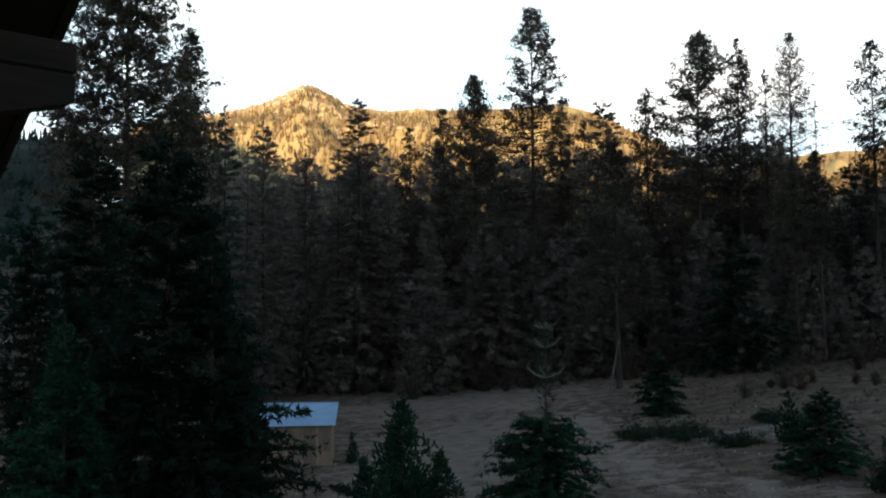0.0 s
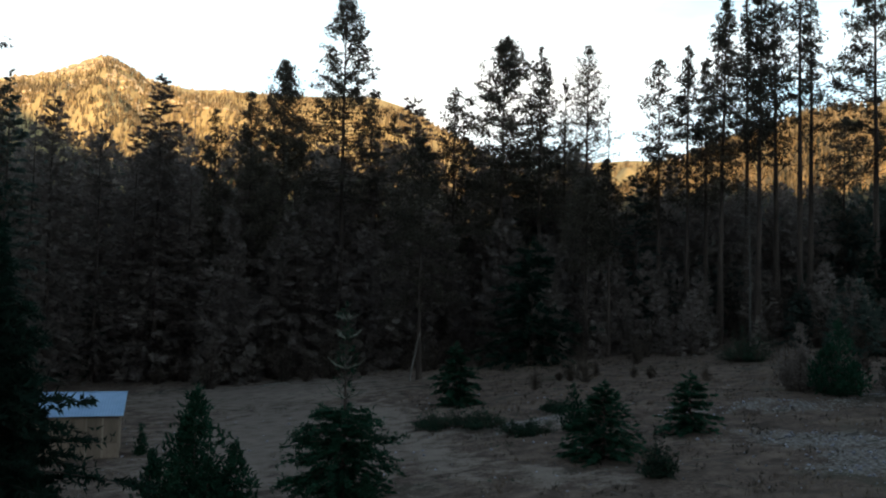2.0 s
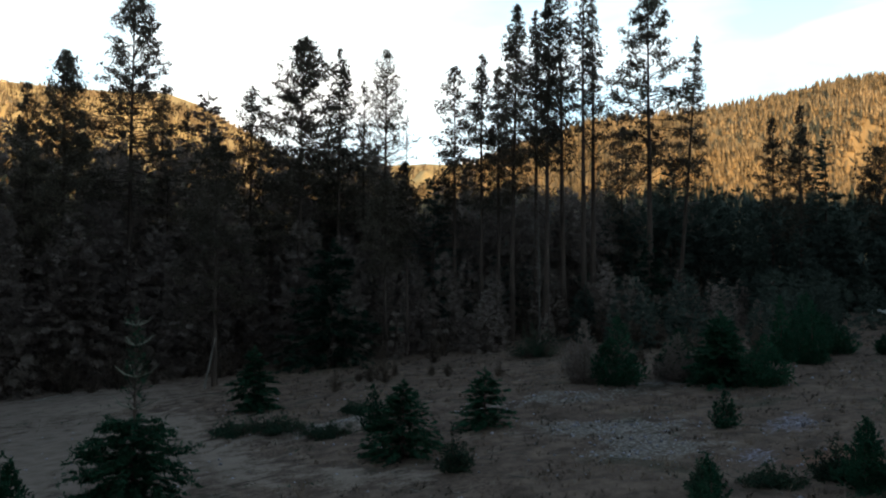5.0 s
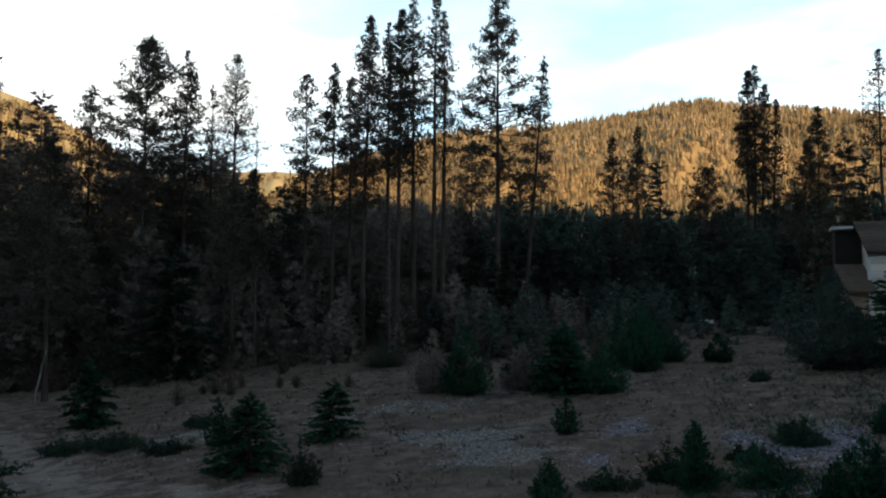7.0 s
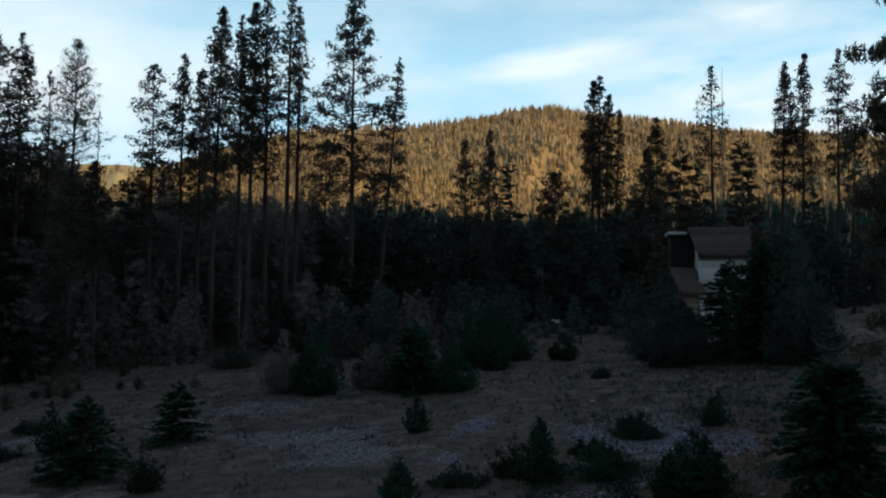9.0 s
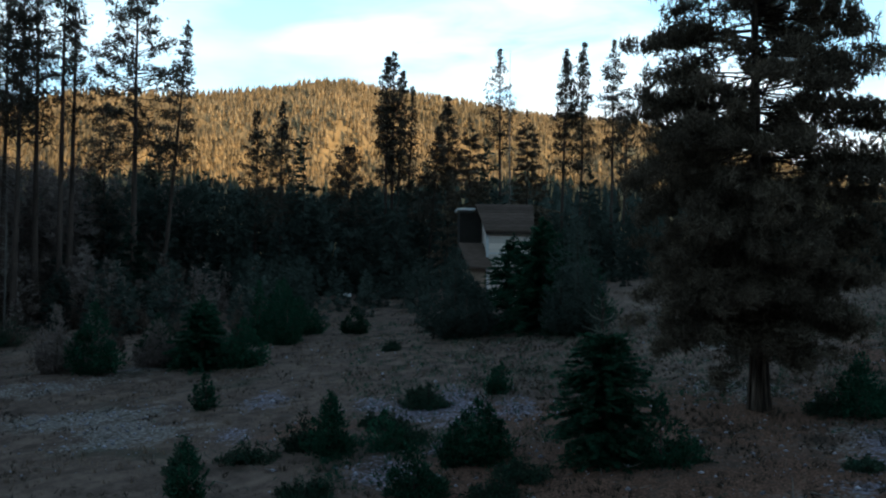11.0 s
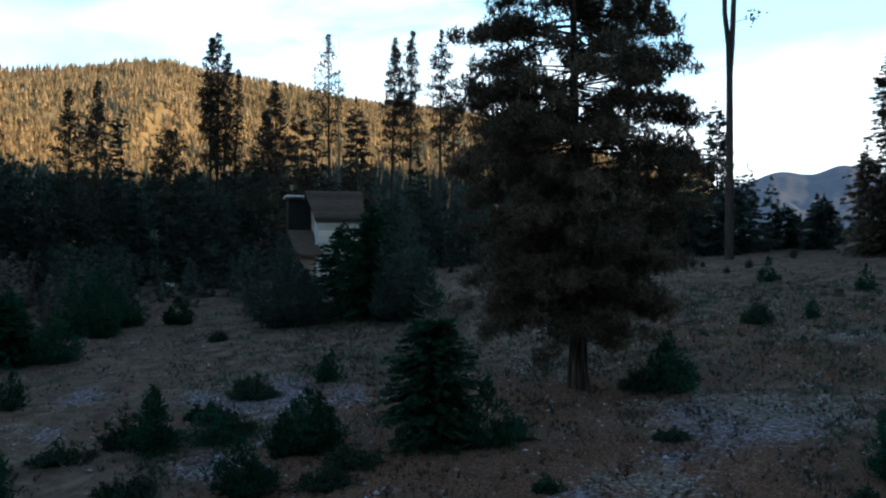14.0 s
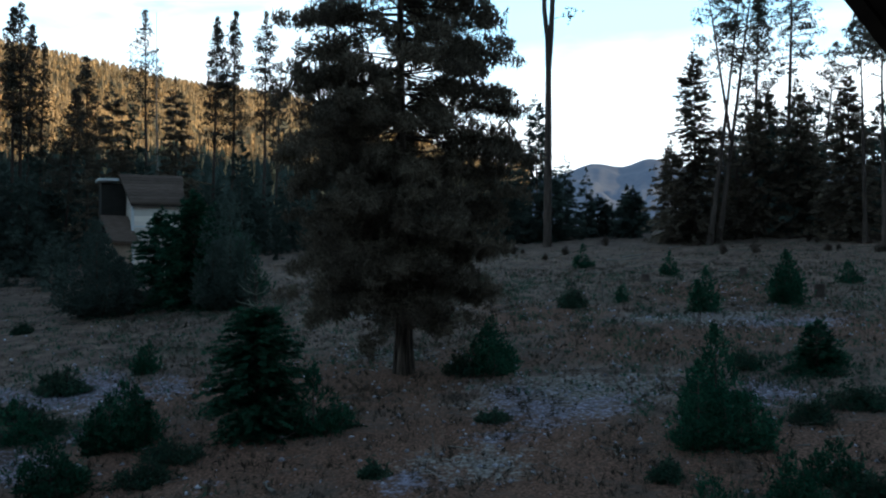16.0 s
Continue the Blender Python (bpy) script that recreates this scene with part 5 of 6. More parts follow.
shrub(22.43, 14.48, 1.09, 1.67, seed=190)
shrub(18.63, 12.71, 0.78, 1.98, seed=191)
young_pine(17.96, 10.20, 1.45, 1.94, seed=192)
shrub(20.05, 14.76, 0.49, 0.94, seed=193)
young_pine(26.83, 31.46, 2.32, 2.59, seed=194)
fir(26.34, 28.21, 3.09, 2.30, seed=195, grain=0.38)
young_pine(35.45, 32.06, 3.25, 3.30, seed=196)
shrub(13.93, 12.02, 0.69, 1.73, seed=197)
fir(39.57, 18.78, 5.52, 3.57, seed=215, grain=0.42, dense=1.2, rough=0.7, mat=YOUNG, label="tall bushy dark green young fir beside the house")
young_pine(38.37, 16.45, 5.74, 4.5, seed=200, mat=FAR_FIR)
fir(70.65, -6.10, 7.90, 4.60, mat=OLD_FIR, seed=201, grain=0.6, rough=0.4, dense=1.2)
fir(74.24, -10.62, 9.37, 6.11, mat=OLD_FIR, seed=202, grain=0.6, rough=0.5)
fir(74.73, -13.86, 12.12, 6.19, mat=OLD_FIR, seed=203, grain=0.6, rough=0.5, dense=1.3)
fir(72.12, -16.57, 8.40, 6.03, mat=OLD_FIR, seed=204, grain=0.6, rough=0.5)
fir(79.92, -3.50, 4.60, 3.01, mat=FAR_FIR, seed=205, grain=0.6)
young_pine(24.28, 2.87, 1.58, 1.84, seed=206)
young_pine(24.23, -5.74, 1.43, 1.72, seed=207)
shrub(35.89, 0.94, 1.08, 1.35, seed=208)
shrub(19.57, 2.26, 0.31, 0.74, seed=209)
shrub(19.47, 13.77, 0.56, 1.35, seed=210)
young_pine(24.58, 13.31, 0.85, 1.05, seed=211)
young_pine(35.20, -7.30, 1.99, 2.03, seed=212)
fir(-4.05, 15.48, 7.09, 2.55, seed=213, grain=0.42, rough=0.4, dense=1.15, mat=FIR)
fir(-3.74, 16.58, 5.37, 1.49, seed=214, grain=0.36, rough=0.4, mat=FIR)
fir(79.47, 9.19, 7.50, 6.02, mat=FAR_FIR, seed=220, grain=0.7, rough=0.4)
fir(81.75, 6.46, 6.65, 5.65, mat=FAR_FIR, seed=221, grain=0.7, rough=0.4)
fir(86.00, -0.51, 3.97, 4.31, mat=FAR_FIR, seed=222, grain=0.7)
fir(-6.34, 75.73, 19.61, 5.72, mat=DUSK_FIR, seed=223, grain=0.9, rough=0.4)
fir(-3.08, 75.94, 18.23, 6.19, mat=DUSK_FIR, seed=224, grain=0.9, rough=0.4)
fir(0.74, 78.00, 18.69, 5.38, mat=DUSK_FIR, seed=225, grain=0.9, rough=0.4)
fir(-8.63, 73.50, 19.58, 5.10, mat=DUSK_FIR, seed=226, grain=0.9, rough=0.4)
fir(-12.26, 31.71, 11.32, 3.62, mat=FIR, seed=230, grain=0.6, rough=0.4)
shrub(10.53, 31.86, 0.76, 2.31, seed=231)
shrub(12.67, 34.61, 0.73, 2.08, seed=232)
shrub(17.21, 14.81, 1.10, 1.57, seed=233)
shrub(34.07, 32.60, 1.46, 4.43, seed=234)
shrub(29.01, 47.37, 3.16, 4.18, seed=235)
fir(77.61, 7.75, 6.76, 5.87, mat=FAR_FIR, seed=240, grain=0.7, rough=0.4)
fir(79.92, 3.57, 5.83, 5.52, mat=FAR_FIR, seed=241, grain=0.7, rough=0.4)
snag(33.73, 54.39, 12.16, 5.01, seed=242)
fir(-11.43, 73.92, 6.69, 5.63, mat=FIR, seed=250, grain=0.55, dense=1.2)
fir(-6.27, 77.85, 7.28, 6.36, mat=FIR, seed=251, grain=0.6, dense=1.2)


# ---- woods behind the named trees ----
def woods(name, count, az0, az1, r0, r1, rise, seed, label, least=0.7, per=170, mat=None, fine=1.0):
    """Closely set conifers too many to count, as one mesh; rise gives how high their tops stand for each azimuth."""
    rng = np.random.default_rng(seed)
    deg = rng.uniform(az0, az1, count)
    az = np.radians(deg)
    r = rng.uniform(r0, r1, count)
    x, y = np.sin(az) * r, np.cos(az) * r
    z = ground_z(x, y)
    h = np.maximum((5.4 + rise(deg) * r - z) * rng.uniform(least, 1.06, count), 1.5)
    pile = Pile()
    per = int(per * 1.05)
    i = np.repeat(np.arange(count), per)
    u = rng.uniform(0.02, 1.0, len(i))
    wide = h * rng.uniform(0.12, 0.19, count)
    # boughs gather in whorls
    u = np.clip(u + 0.012 * np.sin(u * (38 + 9 * np.sin(i * 1.7))), 0.01, 1.0)
    phi = rng.uniform(0, 6.283, len(i))
    q = wide[i] * np.interp(u, [0, 0.12, 0.5, 0.8, 0.94, 1.0], [0.8, 1.0, 0.84, 0.5, 0.22, 0.05]) * rng.uniform(0.4, 1.12, len(i)) * (1 + 0.18 * np.sin(phi * 2 + i + u * 13))
    o = np.stack([x[i] + np.cos(phi) * q, y[i] + np.sin(phi) * q, z[i] + h[i] * u - q * 0.15], -1)
    d = np.stack([np.cos(phi), np.sin(phi), -0.25 + 0.9 * u], -1) + rng.normal(size=o.shape) * 0.25
    pile.scatter(WOOD_SPRAY, o, d, UP * 0.5 + rng.normal(size=o.shape) * 0.7, 0.97 * fine * rng.uniform(0.55, 1.05, len(i)) * (1.1 - 0.6 * u) * np.minimum(2.0, h[i] / 9 + 0.3))
    return tagged(pile.put(name, mat or FAR_FIR), label, "forest", kind="stuff")


def forest_rise(a):
    return np.interp(a, [-35, 22, 25, 30, 34, 60, 65, 72, 80], [0.16, 0.150, 0.098, 0.115, 0.104, 0.100, 0.088, 0.084, 0.078])


def closed_rise(a):
    return np.interp(a, [-16, -11, -8, -5, 21, 22.5, 24, 25.5, 28, 31, 40, 45, 50, 58, 62, 66, 80], [0.176, 0.172, 0.164, 0.170, 0.168, 0.142, 0.104, 0.140, 0.140, 0.124, 0.114, 0.106, 0.104, 0.104, 0.102, 0.088, 0.08])


woods("forest", 30, -34, -14, 80, 100, forest_rise, 301, "dark dense conifer forest behind the meadow", mat=FIR)
woods("forest", 90, -16, 24, 87, 106, lambda a: closed_rise(a) * 0.97, 310, "brownish dark conifer forest behind the track", 0.84, 110, DUSK_FIR)
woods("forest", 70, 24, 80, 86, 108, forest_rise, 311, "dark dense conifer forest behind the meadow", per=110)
woods("forest", 46, -16, -3, 76, 88, closed_rise, 316, "dense brownish firs behind the shed", 0.86, 220, DUSK_FIR, 0.8)
woods("forest", 128, -3, 36, 76, 88, closed_rise, 309, "brownish dense firs behind the track", 0.91, 165, DUSK_FIR, 0.88)
woods("forest", 70, 23, 42, 88, 98, lambda a: np.interp(a, [23, 24.5, 26, 36, 42], [0.10, 0.09, 0.118, 0.112, 0.106]), 320, "dark brownish conifer forest behind the tall pines", 0.85, 150, DUSK_FIR, 0.9)
woods("forest", 44, -3, 25, 63, 73, lambda a: np.interp(a, [-3, 6, 14, 25], [0.085, 0.10, 0.085, 0.07]), 318, "brownish grey conifers in front of the forest", 0.55, 260, DUSK_FIR, 0.8)
woods("undergrowth", 60, 18, 47, 60, 71, lambda a: np.interp(a, [18, 30, 47], [0.06, 0.045, 0.02]), 319, "brownish young conifers in front of the tall pines", 0.35, 130, DUSK_FIR)
woods("forest", 135, 36, 72, 77, 90, lambda a: closed_rise(a) * 1.06, 314, "dense dark green firs behind the meadow", 0.62, 150)
woods("forest", 105, 95.5, 124, 74, 96, lambda a: np.interp(a, [95.5, 97, 99, 124], [0.08, 0.13, 0.155, 0.16]), 302, "dark conifers along the top of the meadow", per=125)
woods("forest", 40, 78, 95, 92, 120, lambda a: np.full(len(a), 0.052), 304, "low conifers at the top of the meadow", per=110)
woods("undergrowth", 18, -30, -4, 66, 80, lambda a: np.full(len(a), 0.05), 317, "brownish young firs behind the shed", 0.5, 130, DUSK_FIR)
woods("undergrowth", 30, -4, 22, 70, 82, lambda a: np.full(len(a), 0.045), 303, "brownish young conifers under the tall pines", 0.5, 100, DUSK_FIR)
woods("undergrowth", 60, 36, 58, 54, 70, lambda a: np.full(len(a), 0.03), 313, "dense young green conifers at the meadow's edge", 0.4, 100)
woods("undergrowth", 65, 22, 70, 70, 82, lambda a: np.full(len(a), 0.045), 312, "dark young conifers under the tall pines", 0.5, 100)


def brush(name, count, az0, az1, r0, r1, h0, h1, seed, label):
    """Bare brown brush and low dead boughs along the edge of the woods."""
    rng = np.random.default_rng(seed)
    az = np.radians(rng.uniform(az0, az1, count))
    r = rng.uniform(r0, r1, count)
    x, y = np.sin(az) * r, np.cos(az) * r
    h = h0 + (h1 - h0) * rng.uniform(0, 1, count) ** 2
    per = 36
    i = np.repeat(np.arange(count), per)
    phi, q = rng.uniform(0, 6.283, len(i)), rng.uniform(0.1, 1.0, len(i))
    wide = h * rng.uniform(0.22, 0.42, count)
    foot = np.stack([x[i], y[i], ground_z(x[i], y[i]) - 0.03], -1) + np.stack([np.cos(phi), np.sin(phi), 0 * phi], -1) * (wide[i] * q * 0.25)[:, None]
    tip = foot + np.stack([np.cos(phi) * wide[i] * q, np.sin(phi) * wide[i] * q, h[i] * (1.05 - 0.6 * q) * rng.uniform(0.5, 1.05, len(i))], -1)
    pile = Pile()
    pile.twigs(foot, tip, 0.022, 0.007)
    s = rng.uniform(0.3, 1.0, len(i))[:, None]
    o = foot + (tip - foot) * s
    pile.scatter(THIN_TUFT, o, UP + rng.normal(size=o.shape) * 0.6, rng.normal(size=o.shape), rng.uniform(0.2, 0.42, len(i)) * np.minimum(1.6, h[i] / 3 + 0.5))
    return tagged(pile.put(name, BRUSH), label, "brush", kind="stuff")


brush("brush", 95, -6, 38, 60, 72, 1.2, 5.5, 306, "grey brown bare brush along the forest edge")
brush("brush", 45, 18, 48, 46, 62, 0.6, 2.4, 307, "low bare brush on the upper meadow")
brush("brush", 65, 0, 42, 70, 80, 4.0, 10.0, 308, "tall dead brown boughs under the pines")
brush("brush", 45, 77, 112, 58, 74, 0.4, 1.3, 315, "low dry brush along the top of the meadow")


# ---- meadow cover ----
def cover(seed, count, r0, r1, az0=-30, az1=112, power=0.6):
    rng = np.random.default_rng(seed)
    az = np.radians(rng.uniform(az0, az1, count))
    r = r0 + (r1 - r0) * rng.uniform(0, 1, count) ** power
    x, y = np.sin(az) * r, np.cos(az) * r
    return rng, x, y


def meadow_grass():
    rng, x, y = cover(401, 46000, 11, 66)
    keep = (np.maximum(patch(x, y, STONY), patch(x, y, SLATE)) + rng.normal(size=len(x)) * 0.2 < 0.05) & (patch(x, y, SOIL) + rng.normal(size=len(x)) * 0.4 < 0.25) & (patch(x, y, TRACK) + rng.normal(size=len(x)) * 0.25 < 0.05)
    keep &= 1.5 * rough(x, y, 402, 7.0) + rng.uniform(-0.6, 0.8, len(x)) > 0.0
    x, y = x[keep], y[keep]
    o = np.stack([x, y, ground_z(x, y) - 0.02], -1)
    pile = Pile()
    pile.scatter(TUSSOCK, o, np.tile(UP, (len(o), 1)) + rng.normal(size=o.shape) * 0.1, rng.normal(size=o.shape), rng.uniform(0.08, 0.25, len(o)))
    return tagged(pile.put("dry_grass", GRASS), "tufts of dry brown meadow grass", "grass", kind="stuff")


def low_plants():
    rng, x, y = cover(411, 88000, 11, 70)
    dense = np.degrees(np.arctan2(x, y)) / 110.0
    keep = rough(x, y, 412, 5.0) + 0.5 * rough(x, y, 413, 1.6) + rng.normal(size=len(x)) * 0.08 + dense * 0.42 - 0.25 * np.clip(3 - dense * 5.5, 0, 1) + 0.4 * np.clip(dense * 1.1 - 0.82, 0, 0.3) + 0.22 * np.clip(dense * 7.3 - 4.6, 0, 1) * np.clip(np.hypot(x, y) / 6 - 4, 0, 1) + 0.45 * np.clip(dense * 27.5 - 23.5, 0, 1) * np.clip(np.hypot(x, y) / 8 - 6, 0, 1) > 0.74
    keep &= (patch(x, y, SOIL) + rng.normal(size=len(x)) * 0.12 < 0.02) | (np.hypot(x, y) > 25 + 3 * rng.normal(size=len(x)))
    x, y = x[keep], y[keep]
    o = np.stack([x, y, ground_z(x, y) - 0.01], -1)
    pile = Pile()
    pile.scatter(HERB, o, UP + rng.normal(size=o.shape) * 0.45, rng.normal(size=o.shape), rng.uniform(0.05, 0.13, len(o)))
    return tagged(pile.put("low_plants", GREEN_MAT), "low mats of dark green plants on the meadow", "plants", kind="stuff")


def clumps(name, mat, seed, count, az0, az1, r1, wide0, wide1, label):
    """Small low clumps of leaves, each a little heap."""
    rng, x, y = cover(seed, count, 11, r1, az0, az1, 0.75)
    keep = (patch(x, y, TRACK) < 0.0) & ((mat is DARK_TUFT) | (patch(x, y, SOIL) < 0.1) | (np.hypot(x, y) > 25))
    x, y = x[keep], y[keep]
    wide = rng.uniform(wide0, wide1, len(x))
    i = np.repeat(np.arange(len(x)), np.maximum(4, (wide * 42).astype(int)))
    ox, oy = x[i] + rng.normal(size=len(i)) * wide[i], y[i] + rng.normal(size=len(i)) * wide[i] * 0.8
    o = np.stack([ox, oy, ground_z(ox, oy) + rng.uniform(0, 0.6, len(i)) * wide[i]], -1)
    pile = Pile()
    pile.scatter(HERB, o, UP + rng.normal(size=o.shape) * 0.5, rng.normal(size=o.shape), rng.uniform(0.08, 0.19, len(i)))
    return tagged(pile.put(name, mat), label, "brush", kind="stuff")


def stones():
    rng, x, y = cover(421, 70000, 11, 46)
    keep = np.maximum(patch(x, y, STONY), patch(x, y, SLATE)) + rng.normal(size=len(x)) * 0.4 > 0.2
    keep |= rng.uniform(size=len(x)) < np.where(patch(x, y, SOIL) > 0, 0.30, 0.05)
    x, y = x[keep], y[keep]
    s = 0.010 + 0.075 * rng.uniform(0, 1, len(x)) ** 5
    v0 = np.array([(1, 0, 0), (0, 1, 0), (-1, 0, 0), (0, -1, 0), (0, 0, 0.8), (0, 0, -0.5)], dtype=float)
    t0 = np.array([(0, 1, 4), (1, 2, 4), (2, 3, 4), (3, 0, 4), (1, 0, 5), (2, 1, 5), (3, 2, 5), (0, 3, 5)])
    v = v0[None] * rng.uniform(0.55, 1.3, (len(x), 6, 1)) * s[:, None, None]
    a = rng.uniform(0, 6.28, len(x))
    c, q = np.cos(a)[:, None], np.sin(a)[:, None]
    v = np.stack([v[..., 0] * c - v[..., 1] * q, v[..., 0] * q + v[..., 1] * c, v[..., 2]], -1)
    v = v + np.stack([x, y, ground_z(x, y) + s * 0.2], -1)[:, None]
    ob = tri_object("stones", v.reshape(-1, 3), (t0[None] + (np.arange(len(x)) * 6)[:, None, None]).reshape(-1, 3), STONE)
    return tagged(ob, "scattered grey broken stones on bare ground", "stones", kind="stuff")


def litter():
    rng, x, y = cover(431, 2600, 11, 55, 20, 110)
    a, ln = rng.uniform(0, 6.28, len(x)), rng.uniform(0.1, 0.7, len(x)) ** 1.3
    z = ground_z(x, y)
    st = np.stack([x, y, z + 0.02], -1)
    en = st + np.stack([np.cos(a) * ln, np.sin(a) * ln, rng.uniform(0, 0.12, len(x))], -1)
    en[:, 2] = np.maximum(en[:, 2], ground_z(en[:, 0], en[:, 1]) + 0.015)
    pile = Pile()
    pile.twigs(st, en, rng.uniform(0.006, 0.02, len(x)), rng.uniform(0.004, 0.01, len(x)))
    return tagged(pile.put("fallen_sticks", GREY_BARK), "pale fallen sticks scattered over the meadow", "sticks", kind="stuff")


meadow_grass()
low_plants()
clumps("low_brush", DARK_TUFT, 441, 1600, -30, 112, 60, 0.06, 0.28, "small dark brown clumps of low brush")
clumps("low_brush", DARK_TUFT, 443, 1900, 60, 108, 52, 0.06, 0.34, "scattered dark tufts of low brush on bare soil")
clumps("low_brush", GREEN_MAT, 444, 260, 97, 112, 26, 0.16, 0.46, "soft dark green clumps of low shrubs round the young pines")
clumps("low_brush", GREEN_MAT, 445, 300, 50, 68, 23, 0.14, 0.40, "soft dark green clumps of low shrubs among the stones")
clumps("low_brush", GREEN_MAT, 442, 1300, 52, 112, 50, 0.10, 0.42, "small dark green clumps of low shrubs")
stones()
litter()


# ---- buildings ----
def on_ground(x, y, turn, sink=0.0):
    return Matrix.Translation((x, y, float(ground_z(x, y)) - sink)) @ Matrix.Rotation(radians(turn), 4, "Z")


def build_shed():
    """x runs along the front to the right, y into the shed. The origin is the front right corner."""
    shed = empty("shed", on_ground(-4.52, 35.8, 4.0, 0.05), "small board shed with a pale blue tin roof", "shed")
    w, d, h = 2.9, 2.2, 1.62
    part("body", box_bm((-w + 0.02, 0.03, 0), (-0.02, d, h + 0.02), 0.01), BOARD, shed)
    prism = bmesh.new()
    side = [(0.03, h), (d, h), (d, h + 0.54), (0.03, h + 0.05)]
    a = [prism.verts.new((-w + 0.03, y, z)) for y, z in side]
    b = [prism.verts.new((-0.03, y, z)) for y, z in side]
    prism.faces.new(a), prism.faces.new(b[::-1])
    for k in range(4):
        prism.faces.new((a[k], b[k], b[(k + 1) % 4], a[(k + 1) % 4]))
    bmesh.ops.recalc_face_normals(prism, faces=prism.faces)
    part("gable", prism, BOARD, shed)
    step = w / 5
    for k in range(5):
        x0 = -w + k * step
        part("panel", box_bm((x0 + 0.02, 0, 0.03), (x0 + step - 0.02, 0.035, 0.60), 0.006), BOARD, shed)
        part("panel", box_bm((x0 + 0.02, 0, 0.615), (x0 + step - 0.02, 0.035, h), 0.006), BOARD, shed)
    for k in range(6):
        x0 = -w + k * step
        part("batten", box_bm((x0 - 0.035, -0.022, 0.02), (x0 + 0.035, 0.03, h), 0.006), BATTEN, shed)
    # corrugated roof sheet, low at the front
    cols, rise, run = 120, 0.60, d + 0.45
    x = np.linspace(-w - 0.18, 0.16, cols + 1)
    wave = 0.016 * np.sin(np.arange(cols + 1) * math.pi / 2.0)
    v, t = [], []
    for lift in (0.0, -0.02):
        for yy, zz in ((-0.18, h + 0.02), (-0.18 + run, h + 0.02 + rise)):
            v.append(np.stack([x, 0 * x + yy, zz + wave + lift + 0.04], -1))
    v, k = np.concatenate(v), cols + 1
    q = np.arange(cols)
    for o, flip in ((0, False), (2 * k, True)):
        a1 = np.stack([o + q, o + q + 1, o + q + k + 1], -1)
        a2 = np.stack([o + q, o + q + k + 1, o + q + k], -1)
        t += [a1[:, ::-1], a2[:, ::-1]] if flip else [a1, a2]
    t += [np.stack([q, q + 2 * k, q + 1], -1), np.stack([q + 1, q + 2 * k, q + 2 * k + 1], -1)]
    roof = tri_object("roof", v, np.concatenate(t), TIN, shed, "pale blue corrugated tin roof")
    part("ridge_cap", box_bm((-w - 0.19, run - 0.26, h + rise + 0.045), (0.17, run - 0.14, h + rise + 0.09), 0.01), TIN, roof)
    return shed


build_shed()


def slab(corners, thick):
    """A roof slope of even thickness over four corners."""
    bm = bmesh.new()
    low = [bm.verts.new(c) for c in corners]
    top = [bm.verts.new((x, y, z + thick)) for x, y, z in corners]
    bm.faces.new(low), bm.faces.new(top)
    for k in range(4):
        bm.faces.new((low[k], low[(k + 1) % 4], top[(k + 1) % 4], top[k]))
    bmesh.ops.recalc_face_normals(bm, faces=bm.faces)
    return bm


